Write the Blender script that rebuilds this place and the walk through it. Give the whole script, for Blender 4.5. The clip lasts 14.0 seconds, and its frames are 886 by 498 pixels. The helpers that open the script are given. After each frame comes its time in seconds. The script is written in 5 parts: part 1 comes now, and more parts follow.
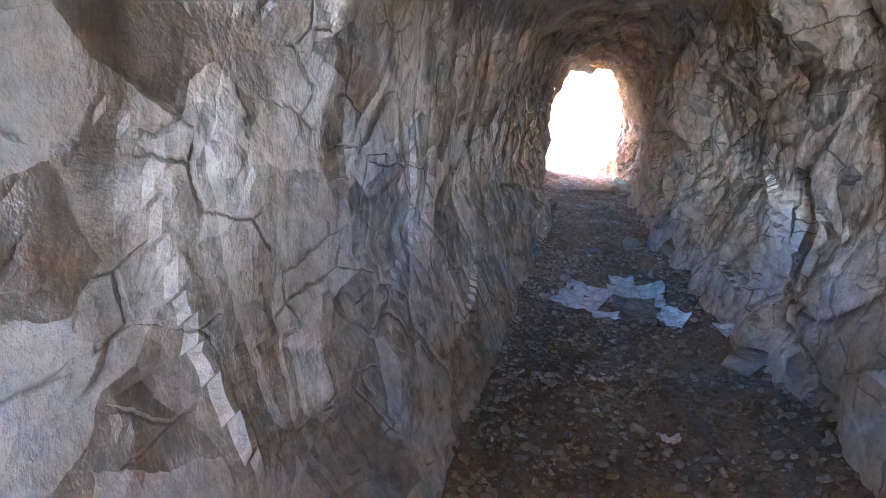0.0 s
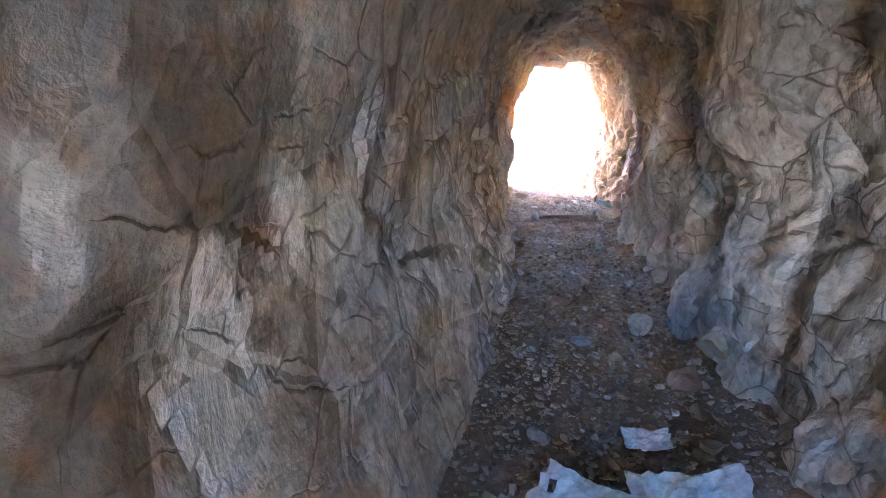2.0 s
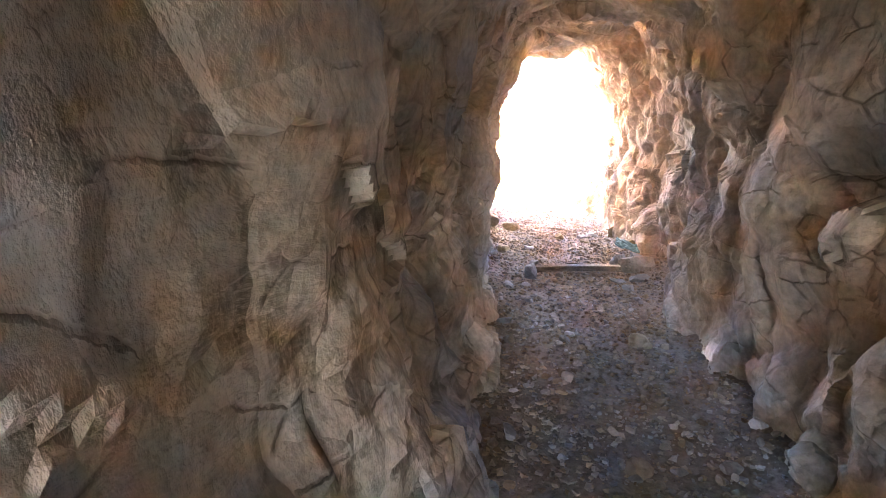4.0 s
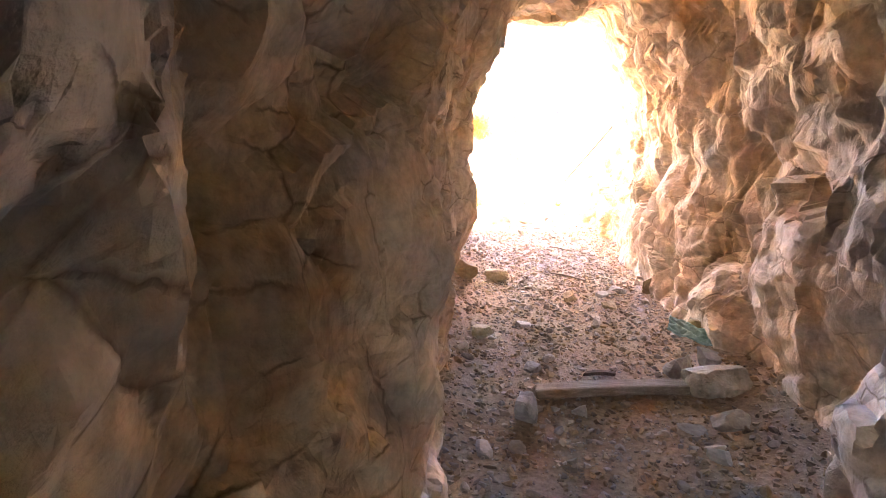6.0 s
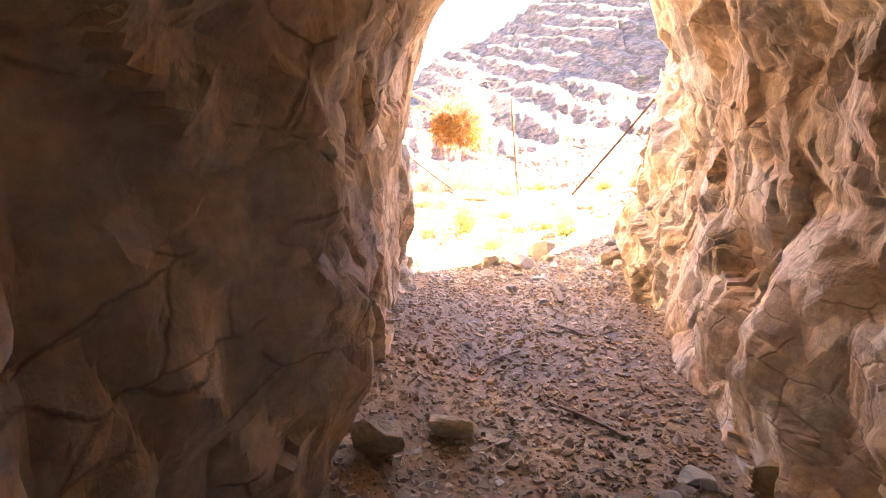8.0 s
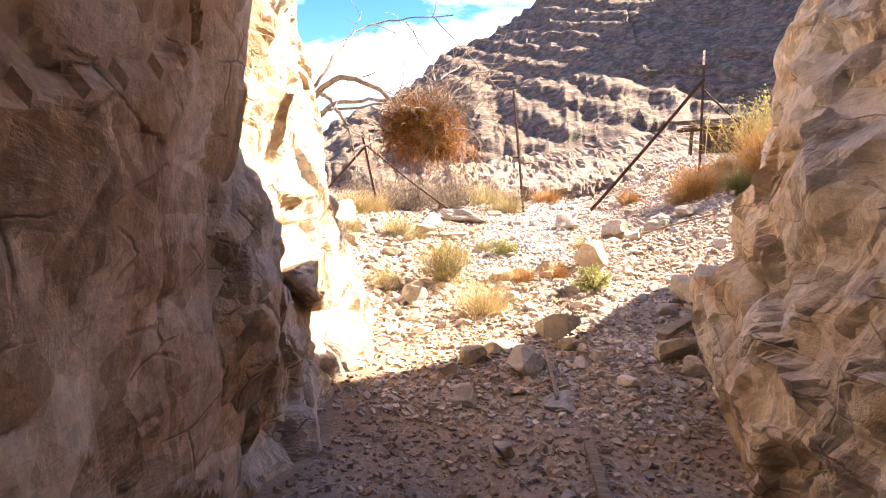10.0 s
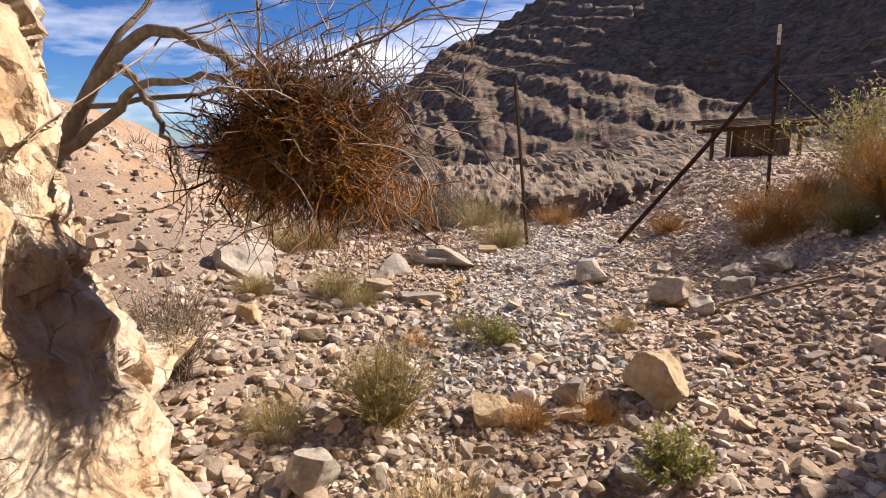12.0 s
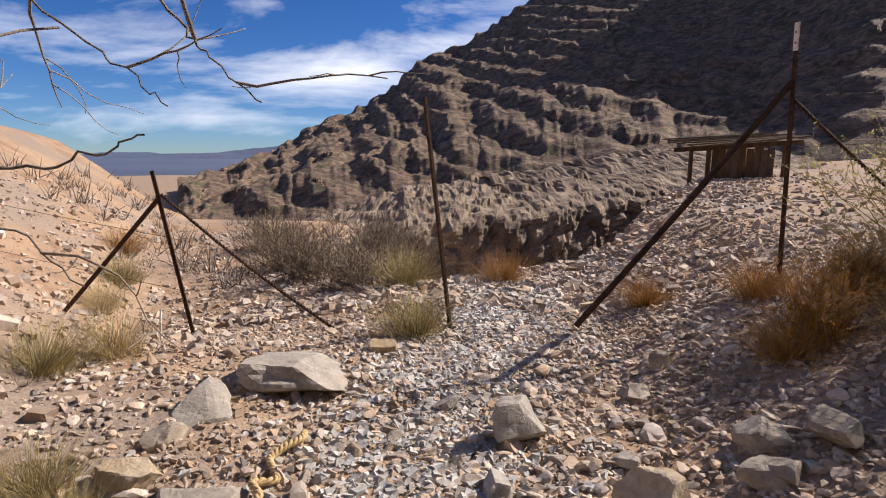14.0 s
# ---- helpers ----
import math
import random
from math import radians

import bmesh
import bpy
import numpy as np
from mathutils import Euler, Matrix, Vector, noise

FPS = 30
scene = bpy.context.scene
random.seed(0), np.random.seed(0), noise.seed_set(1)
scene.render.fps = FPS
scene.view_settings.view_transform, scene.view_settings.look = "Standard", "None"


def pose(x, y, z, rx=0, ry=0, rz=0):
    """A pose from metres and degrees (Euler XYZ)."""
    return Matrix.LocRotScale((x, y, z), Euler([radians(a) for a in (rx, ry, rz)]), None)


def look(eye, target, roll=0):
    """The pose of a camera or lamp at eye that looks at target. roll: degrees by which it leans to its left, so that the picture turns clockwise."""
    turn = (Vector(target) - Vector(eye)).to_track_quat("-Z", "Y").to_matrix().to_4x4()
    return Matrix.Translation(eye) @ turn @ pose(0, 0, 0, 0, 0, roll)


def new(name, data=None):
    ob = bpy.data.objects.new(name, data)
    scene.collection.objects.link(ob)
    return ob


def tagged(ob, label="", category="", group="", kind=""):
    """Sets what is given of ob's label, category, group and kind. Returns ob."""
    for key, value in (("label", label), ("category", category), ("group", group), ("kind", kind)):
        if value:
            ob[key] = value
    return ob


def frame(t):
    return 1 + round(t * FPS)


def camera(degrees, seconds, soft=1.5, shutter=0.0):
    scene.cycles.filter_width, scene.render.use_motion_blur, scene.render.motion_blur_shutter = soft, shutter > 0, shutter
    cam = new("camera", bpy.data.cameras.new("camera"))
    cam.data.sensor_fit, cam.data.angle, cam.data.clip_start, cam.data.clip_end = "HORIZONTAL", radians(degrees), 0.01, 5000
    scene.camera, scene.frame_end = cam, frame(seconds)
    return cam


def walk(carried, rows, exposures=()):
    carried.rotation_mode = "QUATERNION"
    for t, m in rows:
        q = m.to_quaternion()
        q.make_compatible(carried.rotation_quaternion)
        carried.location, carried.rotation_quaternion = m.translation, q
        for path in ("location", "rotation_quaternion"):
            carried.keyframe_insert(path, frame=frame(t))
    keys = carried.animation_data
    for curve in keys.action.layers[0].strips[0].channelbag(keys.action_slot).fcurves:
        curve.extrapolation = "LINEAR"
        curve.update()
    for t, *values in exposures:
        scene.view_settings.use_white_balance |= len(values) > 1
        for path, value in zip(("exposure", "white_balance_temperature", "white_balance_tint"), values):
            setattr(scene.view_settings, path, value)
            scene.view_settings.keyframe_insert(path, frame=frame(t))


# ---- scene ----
cam = camera(77.4, 14.0, soft=1.1)
PATH = [
    (0.0, 0.000, 0.000, 1.350, 79.49, -2.46, 13.86),
    (0.5, -0.106, 0.604, 1.367, 79.39, -1.54, 11.65),
    (1.0, -0.066, 1.179, 1.400, 79.21, -1.91, 11.31),
    (1.5, -0.067, 1.792, 1.446, 79.68, -1.82, 11.80),
    (2.0, -0.048, 2.451, 1.485, 80.43, -1.18, 10.87),
    (2.5, 0.016, 3.054, 1.570, 81.02, -1.16, 10.97),
    (3.0, -0.048, 3.703, 1.603, 81.46, -1.09, 10.25),
    (5.5, -0.247, 6.922, 1.862, 80.00, -0.82, 9.49),
    (6.0, -0.220, 7.545, 1.930, 80.11, -0.35, 9.30),
    (6.5, -0.145, 8.150, 2.015, 80.22, -0.38, 9.10),
    (7.0, -0.155, 8.887, 2.038, 80.09, -0.21, 9.48),
    (7.5, -0.109, 9.524, 2.095, 80.09, -0.49, 9.63),
    (8.0, -0.171, 10.168, 2.097, 80.08, -0.37, 9.71),
    (10.5, -0.242, 13.488, 2.304, 79.80, 0.30, 10.75),
    (11.0, -0.312, 14.220, 2.367, 79.70, 0.23, 10.96),
    (11.5, -0.302, 14.887, 2.415, 79.90, -0.08, 10.92),
    (12.0, -0.374, 15.523, 2.412, 79.60, -0.13, 10.62),
    (12.5, -0.338, 16.136, 2.441, 79.70, 0.25, 9.94),
    (13.0, -0.151, 16.797, 2.577, 80.10, 0.21, 9.14),
    (13.5, -0.073, 17.446, 2.679, 80.50, -0.01, 8.47),
    (14.0, 0.089, 17.935, 2.738, 80.70, -0.21, 8.50),
]
walk(cam, [(t, pose(*p)) for t, *p in PATH],
     exposures=[(0.0, 7.7, 6300, 18), (1.5, 8.0, 6300, 18), (3.0, 8.2, 6500, 18), (5.5, 7.7, 9000, 22), (7.0, 6.65, 9200, 22), (8.2, 5.0, 8700, 21),
                (9.3, 3.6, 7400, 18), (10.3, 2.5, 7400, 18), (11.2, 1.3, 7100, 17), (13.0, 0.84, 6900, 16), (14.0, 0.62, 6600, 15)])
scene.cycles.diffuse_bounces = 10

# ---------------------------------------------------------------- light
SUN_AZ, SUN_EL = 58.0, 38.0          # degrees to the right of the way out, and above the horizon
world = bpy.data.worlds.new("sky")
scene.world = world
world.use_nodes = True


def build_sky():
    nt = world.node_tree
    nt.nodes.clear()
    sky = nt.nodes.new("ShaderNodeTexSky")
    sky.sky_type = "NISHITA"
    sky.sun_disc = False
    sky.sun_elevation, sky.sun_rotation = radians(SUN_EL), radians(SUN_AZ)
    sky.altitude, sky.air_density, sky.dust_density, sky.ozone_density = 1500, 1.0, 0.1, 3.0
    tc = nt.nodes.new("ShaderNodeTexCoord")
    mp = nt.nodes.new("ShaderNodeMapping")
    mp.inputs["Scale"].default_value = (1.6, 1.6, 6.0)
    mp.inputs["Rotation"].default_value = (0, radians(-14), radians(20))
    mp.inputs["Location"].default_value = (0.7, 0.35, 0.2)
    nz = nt.nodes.new("ShaderNodeTexNoise")
    nz.inputs["Scale"].default_value, nz.inputs["Detail"].default_value, nz.inputs["Roughness"].default_value = 1.15, 9, 0.58
    nz.inputs["Distortion"].default_value = 0.35
    rp = nt.nodes.new("ShaderNodeValToRGB")
    rp.color_ramp.elements[0].position, rp.color_ramp.elements[1].position = 0.52, 0.74
    mx = nt.nodes.new("ShaderNodeMix")
    mx.data_type = "RGBA"
    mx.inputs["B"].default_value = (5.6, 5.9, 6.4, 1)
    bg = nt.nodes.new("ShaderNodeBackground")
    bg.inputs["Strength"].default_value = 0.125
    out = nt.nodes.new("ShaderNodeOutputWorld")
    k = nt.links.new
    k(tc.outputs["Generated"], mp.inputs["Vector"])
    k(mp.outputs["Vector"], nz.inputs["Vector"])
    k(nz.outputs["Fac"], rp.inputs["Fac"])
    k(rp.outputs["Color"], mx.inputs["Factor"])
    hs = nt.nodes.new("ShaderNodeHueSaturation")
    hs.inputs["Saturation"].default_value, hs.inputs["Value"].default_value = 1.25, 0.42
    k(sky.outputs["Color"], hs.inputs["Color"])
    tn = nt.nodes.new("ShaderNodeMix")
    tn.data_type, tn.blend_type = "RGBA", "MULTIPLY"
    tn.inputs["Factor"].default_value = 1.0
    tn.inputs["B"].default_value = (0.63, 0.86, 1.22, 1)
    k(hs.outputs["Color"], tn.inputs["A"])
    k(tn.outputs["Result"], mx.inputs["A"])
    k(mx.outputs["Result"], bg.inputs["Color"])
    k(bg.outputs["Background"], out.inputs["Surface"])


build_sky()
sun_way = Vector((math.sin(radians(SUN_AZ)) * math.cos(radians(SUN_EL)), math.cos(radians(SUN_AZ)) * math.cos(radians(SUN_EL)), math.sin(radians(SUN_EL))))
sun = new("sun", bpy.data.lights.new("sun", "SUN"))
sun.data.energy, sun.data.angle, sun.data.color = 5.0, radians(0.55), (1.0, 0.91, 0.79)
sun.matrix_world = look(sun_way * 60, (0, 0, 0))
# added fill lamp behind the start, shining through the made-up opening
rear = new("rear_fill", bpy.data.lights.new("rear_fill", "AREA"))
rear.data.shape, rear.data.size, rear.data.size_y = "RECTANGLE", 0.7, 0.8
rear.data.energy, rear.data.color = 0.18, (0.85, 0.92, 1.0)
rear.matrix_world = look((-0.55, -3.45, 0.85), (0.95, 3.0, 2.2))


# ---------------------------------------------------------------- materials
def material(name, ramp, scale=2.0, detail=8, rough=0.9, bump=0.5, bump_scale=30, vary=0.0, island=False, metal=0.0, fine=None, stretch=None, cracks=0.0, patch=None, warp=0.6, glow=0.0):
    """Noise-driven colour from a ramp of (position, colour), a second finer noise, and relief of two sizes."""
    m = bpy.data.materials.new(name)
    m.use_nodes = True
    nt = m.node_tree
    n, k = nt.nodes.new, nt.links.new
    b = nt.nodes["Principled BSDF"]
    b.inputs["Roughness"].default_value, b.inputs["Metallic"].default_value = rough, metal
    b.inputs["Specular IOR Level"].default_value = 0.3
    tc = n("ShaderNodeTexCoord")
    mp = n("ShaderNodeMapping")
    if stretch:
        mp.inputs["Scale"].default_value = stretch[:3]
        if len(stretch) > 3:
            mp.inputs["Rotation"].default_value = [radians(a) for a in stretch[3:6]]
    geo = n("ShaderNodeNewGeometry")
    k(geo.outputs["Position"], mp.inputs["Vector"])
    n1 = n("ShaderNodeTexNoise")
    n1.inputs["Scale"].default_value, n1.inputs["Detail"].default_value, n1.inputs["Roughness"].default_value = scale, detail, 0.62
    n1.inputs["Distortion"].default_value = warp
    k(mp.outputs["Vector"], n1.inputs["Vector"])
    rp = n("ShaderNodeValToRGB")
    e = rp.color_ramp.elements
    while len(e) < len(ramp):
        e.new(0.5)
    for i, (p, c) in enumerate(ramp):
        e[i].position, e[i].color = p, (*c, 1)
    k(n1.outputs["Fac"], rp.inputs["Fac"])
    col = rp.outputs["Color"]
    if patch:
        n4 = n("ShaderNodeTexNoise")
        n4.inputs["Scale"].default_value, n4.inputs["Detail"].default_value = patch[0], 5
        k(geo.outputs["Position"], n4.inputs["Vector"])
        r4 = n("ShaderNodeValToRGB")
        r4.color_ramp.elements[0].position, r4.color_ramp.elements[1].position = patch[1], patch[2]
        k(n4.outputs["Fac"], r4.inputs["Fac"])
        mx = n("ShaderNodeMix")
        mx.data_type = "RGBA"
        k(r4.outputs["Color"], mx.inputs["Factor"])
        k(col, mx.inputs["A"])
        mx.inputs["B"].default_value = (*patch[3], 1)
        col = mx.outputs["Result"]
    if vary:
        if island:
            rnd = geo.outputs["Random Per Island"]
        else:
            rnd = n("ShaderNodeObjectInfo").outputs["Random"]
        mr = n("ShaderNodeMapRange")
        mr.inputs["To Min"].default_value, mr.inputs["To Max"].default_value = 1 - vary, 1 + vary
        k(rnd, mr.inputs["Value"])
        hs = n("ShaderNodeHueSaturation")
        k(mr.outputs["Result"], hs.inputs["Value"])
        ms = n("ShaderNodeMath")
        ms.operation = "FRACT"
        mm = n("ShaderNodeMath")
        mm.operation = "MULTIPLY"
        mm.inputs[1].default_value = 7.13
        k(rnd, mm.inputs[0])
        k(mm.outputs[0], ms.inputs[0])
        sr = n("ShaderNodeMapRange")
        sr.inputs["To Min"].default_value, sr.inputs["To Max"].default_value = 0.70, 1.35
        k(ms.outputs[0], sr.inputs["Value"])
        k(sr.outputs["Result"], hs.inputs["Saturation"])
        k(col, hs.inputs["Color"])
        col = hs.outputs["Color"]
    n2 = n("ShaderNodeTexNoise")
    n2.inputs["Scale"].default_value, n2.inputs["Detail"].default_value, n2.inputs["Roughness"].default_value = bump_scale, 7, 0.65
    k(mp.outputs["Vector"], n2.inputs["Vector"])
    mul = n("ShaderNodeMix")
    mul.data_type, mul.blend_type = "RGBA", "MULTIPLY"
    mul.inputs["Factor"].default_value = 1.0
    fr = n("ShaderNodeValToRGB")
    lo = fine or 0.72
    fr.color_ramp.elements[0].position, fr.color_ramp.elements[0].color = 0.3, (lo, lo, lo, 1)
    fr.color_ramp.elements[1].position, fr.color_ramp.elements[1].color = 0.65, (1.08, 1.08, 1.08, 1)
    k(n2.outputs["Fac"], fr.inputs["Fac"])
    k(col, mul.inputs["A"])
    k(fr.outputs["Color"], mul.inputs["B"])
    k(mul.outputs["Result"], b.inputs["Base Color"])
    if glow:                                             # light that comes through thin leaves and stems
        tr, ms2 = n("ShaderNodeBsdfTranslucent"), n("ShaderNodeMixShader")
        k(mul.outputs["Result"], tr.inputs["Color"])
        ms2.inputs["Fac"].default_value = glow
        k(b.outputs["BSDF"], ms2.inputs[1])
        k(tr.outputs["BSDF"], ms2.inputs[2])
        k(ms2.outputs["Shader"], nt.nodes["Material Output"].inputs["Surface"])
    if bump:
        height = n2.outputs["Fac"]
        if cracks:
            vo = n("ShaderNodeTexVoronoi")
            vo.feature = "DISTANCE_TO_EDGE"
            vo.inputs["Scale"].default_value = cracks
            wp = n("ShaderNodeMix")
            wp.data_type = "RGBA"
            wp.inputs["Factor"].default_value = 0.12
            k(mp.outputs["Vector"], wp.inputs["A"])
            k(n1.outputs["Color"], wp.inputs["B"])
            k(wp.outputs["Result"], vo.inputs["Vector"])
            cr = n("ShaderNodeMapRange")
            cr.inputs["From Max"].default_value = 0.04
            k(vo.outputs["Distance"], cr.inputs["Value"])
            ad = n("ShaderNodeMath")
            ad.operation = "ADD"
            k(cr.outputs["Result"], ad.inputs[0])
            k(n2.outputs["Fac"], ad.inputs[1])
            height = ad.outputs[0]
            for size, share in ((cracks * 3.2, 1.5), (cracks * 9.0, 0.7)):     # tilted flat faces
                fv = n("ShaderNodeTexVoronoi")
                fv.inputs["Scale"].default_value = size
                k(wp.outputs["Result"], fv.inputs["Vector"])
                da, db, dc, dm, de = n("ShaderNodeVectorMath"), n("ShaderNodeVectorMath"), n("ShaderNodeVectorMath"), n("ShaderNodeMath"), n("ShaderNodeMath")
                da.operation, db.operation, dc.operation, dm.operation, de.operation = "SUBTRACT", "SUBTRACT", "DOT_PRODUCT", "MULTIPLY", "ADD"
                k(wp.outputs["Result"], da.inputs[0])
                k(fv.outputs["Position"], da.inputs[1])
                k(fv.outputs["Color"], db.inputs[0])
                db.inputs[1].default_value = (0.5, 0.5, 0.5)
                k(da.outputs["Vector"], dc.inputs[0])
                k(db.outputs["Vector"], dc.inputs[1])
                dm.inputs[1].default_value = share * 1.6 * bump_scale / 0.6
                k(dc.outputs["Value"], dm.inputs[0])
                k(dm.outputs[0], de.inputs[0])
                k(height, de.inputs[1])
                height = de.outputs[0]
            sq = n("ShaderNodeVectorMath")
            sq.operation = "MULTIPLY"
            sq.inputs[1].default_value = (1.0, 0.8, 1.7)
            k(wp.outputs["Result"], sq.inputs[0])
            fi, fm, fk, fx = n("ShaderNodeTexVoronoi"), n("ShaderNodeMapRange"), n("ShaderNodeMapRange"), n("ShaderNodeMath")
            fi.feature = "DISTANCE_TO_EDGE"                 # short broken fissures, only where the rock is weak
            fi.inputs["Scale"].default_value = cracks * 2.3
            k(sq.outputs["Vector"], fi.inputs["Vector"])
            fm.inputs["From Max"].default_value = 0.03
            k(fi.outputs["Distance"], fm.inputs["Value"])
            fn = n("ShaderNodeTexNoise")
            fn.inputs["Scale"].default_value, fn.inputs["Detail"].default_value = 4.5, 4
            k(geo.outputs["Position"], fn.inputs["Vector"])
            fk.inputs["From Min"].default_value, fk.inputs["From Max"].default_value = 0.57, 0.49
            k(fn.outputs["Fac"], fk.inputs["Value"])
            fx.operation = "MAXIMUM"
            k(fm.outputs["Result"], fx.inputs[0])
            k(fk.outputs["Result"], fx.inputs[1])
            fa = n("ShaderNodeMath")
            fa.operation = "MULTIPLY_ADD"
            fa.inputs[1].default_value = 0.9
            k(fx.outputs[0], fa.inputs[0])
            k(height, fa.inputs[2])
            height = fa.outputs[0]
            fd, fc = n("ShaderNodeMix"), n("ShaderNodeMapRange")
            fd.data_type, fd.blend_type = "RGBA", "MIX"
            fc.inputs["To Min"].default_value = 0.45
            k(fx.outputs[0], fc.inputs["Value"])
            k(fc.outputs["Result"], fd.inputs["Factor"])
            fd.inputs["A"].default_value = (0.16, 0.10, 0.06, 1)
            k(mul.outputs["Result"], fd.inputs["B"])
            k(fd.outputs["Result"], b.inputs["Base Color"])
        b1 = n("ShaderNodeBump")
        b1.inputs["Strength"].default_value, b1.inputs["Distance"].default_value = bump, 0.6 / bump_scale
        k(height, b1.inputs["Height"])
        b2 = n("ShaderNodeBump")
        b2.inputs["Strength"].default_value, b2.inputs["Distance"].default_value = bump * 0.35, 0.5 / scale / 6
        k(n1.outputs["Fac"], b2.inputs["Height"])
        k(b2.outputs["Normal"], b1.inputs["Normal"])
        k(b1.outputs["Normal"], b.inputs["Normal"])
    return m


ROCK = material("limestone", [(0.30, (0.44, 0.30, 0.19)), (0.43, (0.60, 0.45, 0.31)), (0.55, (0.70, 0.565, 0.42)), (0.72, (0.73, 0.645, 0.54))],
                scale=1.6, bump=0.48, bump_scale=22, cracks=1.7, patch=(0.9, 0.50, 0.66, (0.47, 0.44, 0.41)), fine=0.70)
CLIFF = material("sunlit_limestone", [(0.30, (0.36, 0.22, 0.12)), (0.42, (0.52, 0.38, 0.245)), (0.54, (0.62, 0.51, 0.38)), (0.68, (0.66, 0.59, 0.50))],
                 scale=1.8, bump=0.75, bump_scale=20, cracks=1.9, patch=(0.9, 0.5, 0.68, (0.47, 0.42, 0.36)), fine=0.72)
GROUND = material("dusty_gravel", [(0.3, (0.25, 0.155, 0.092)), (0.5, (0.37, 0.25, 0.16)), (0.7, (0.46, 0.34, 0.235))], scale=1.3, bump=0.9, bump_scale=38, fine=0.6,
                  patch=(0.35, 0.45, 0.62, (0.30, 0.235, 0.185)))
STONE = material("loose_stone", [(0.35, (0.34, 0.265, 0.20)), (0.55, (0.46, 0.38, 0.305)), (0.7, (0.53, 0.47, 0.40))], scale=3.0, bump=0.5, bump_scale=45, vary=0.30, fine=0.75)
PEBBLE = material("pebbles", [(0.35, (0.31, 0.235, 0.175)), (0.55, (0.45, 0.37, 0.30)), (0.7, (0.53, 0.47, 0.41))], scale=2.2, bump=0.4, bump_scale=60, vary=0.36, island=True, fine=0.72)
FLOOR_CHIP = material("tunnel_chips", [(0.35, (0.29, 0.205, 0.14)), (0.55, (0.41, 0.31, 0.225)), (0.7, (0.50, 0.41, 0.325))], scale=2.2, bump=0.4, bump_scale=60, vary=0.30, island=True, fine=0.75)
GREY_PEBBLE = material("grey_pebbles", [(0.35, (0.30, 0.285, 0.265)), (0.55, (0.43, 0.42, 0.40)), (0.7, (0.54, 0.53, 0.51))], scale=2.2, bump=0.4, bump_scale=60, vary=0.30, island=True, fine=0.75)
HILL = material("desert_hillside", [(0.30, (0.10, 0.075, 0.055)), (0.45, (0.22, 0.165, 0.12)), (0.6, (0.31, 0.245, 0.18)), (0.75, (0.38, 0.31, 0.24))], scale=0.5, bump=0.9, bump_scale=9, fine=0.6)
MOUNTAIN = material("mountain_rock", [(0.36, (0.068, 0.051, 0.042)), (0.46, (0.14, 0.098, 0.072)), (0.54, (0.20, 0.138, 0.097)), (0.66, (0.28, 0.20, 0.132))],
                    scale=0.75, detail=13, bump=1.0, bump_scale=3.2, fine=0.40, stretch=(0.7, 0.7, 1.8, 0, 20, 0), patch=(0.55, 0.57, 0.63, (0.10, 0.09, 0.05)))
# Blue distance haze is put into this colour; no air is modelled.
FAR_HAZE = material("far_range", [(0.3, (0.055, 0.08, 0.14)), (0.7, (0.10, 0.12, 0.18))], scale=0.004, bump=0, bump_scale=0.02, fine=0.85)
RUST = material("rusted_steel", [(0.35, (0.035, 0.022, 0.016)), (0.6, (0.085, 0.045, 0.026))], scale=14, bump=0.4, bump_scale=120, rough=0.8, metal=0.3)
WOOD = material("weathered_wood", [(0.3, (0.17, 0.125, 0.085)), (0.6, (0.33, 0.25, 0.18)), (0.8, (0.43, 0.345, 0.26))], scale=6, stretch=(1, 9, 9), bump=0.6, bump_scale=40)


# ---------------------------------------------------------------- mesh helpers
def mesh_from(name, verts, faces, mat, smooth=True):
    """A mesh from numpy vertices and faces of one size."""
    v = np.asarray(verts, dtype=np.float32)
    f = np.asarray(faces, dtype=np.int32)
    me = bpy.data.meshes.new(name)
    size = f.shape[1]
    me.vertices.add(len(v))
    me.vertices.foreach_set("co", v.ravel())
    me.loops.add(f.size)
    me.loops.foreach_set("vertex_index", f.ravel())
    me.polygons.add(len(f))
    me.polygons.foreach_set("loop_start", np.arange(0, f.size, size, dtype=np.int32))
    me.polygons.foreach_set("use_smooth", np.full(len(f), smooth))
    me.materials.append(mat)
    me.update(calc_edges=True)
    return me


def grid_faces(nu, nv):
    i = np.arange(nu * nv).reshape(nu, nv)
    return np.stack([i[:-1, :-1].ravel(), i[1:, :-1].ravel(), i[1:, 1:].ravel(), i[:-1, 1:].ravel()], 1)


def part(name, data, parent=None, label=""):
    ob = new(name, data)
    if parent:
        ob.parent = parent
    if label:
        tagged(ob, label)
    return ob


def hash3(i, seed):
    """Three random numbers in 0..1 for each integer triple."""
    h = (i[..., 0] * 374761393 + i[..., 1] * 668265263 + i[..., 2] * 2147483647 + seed * 974711) & 0xFFFFFFFF
    out = []
    for c in (0x85EBCA6B, 0xC2B2AE35, 0x27D4EB2F):
        x = (h ^ (h >> 15)) * c & 0xFFFFFFFF
        x = (x ^ (x >> 13)) * 0x9E3779B1 & 0xFFFFFFFF
        out.append(((x ^ (x >> 16)) & 0xFFFFFF) / 16777216.0)
    return np.stack(out, -1)


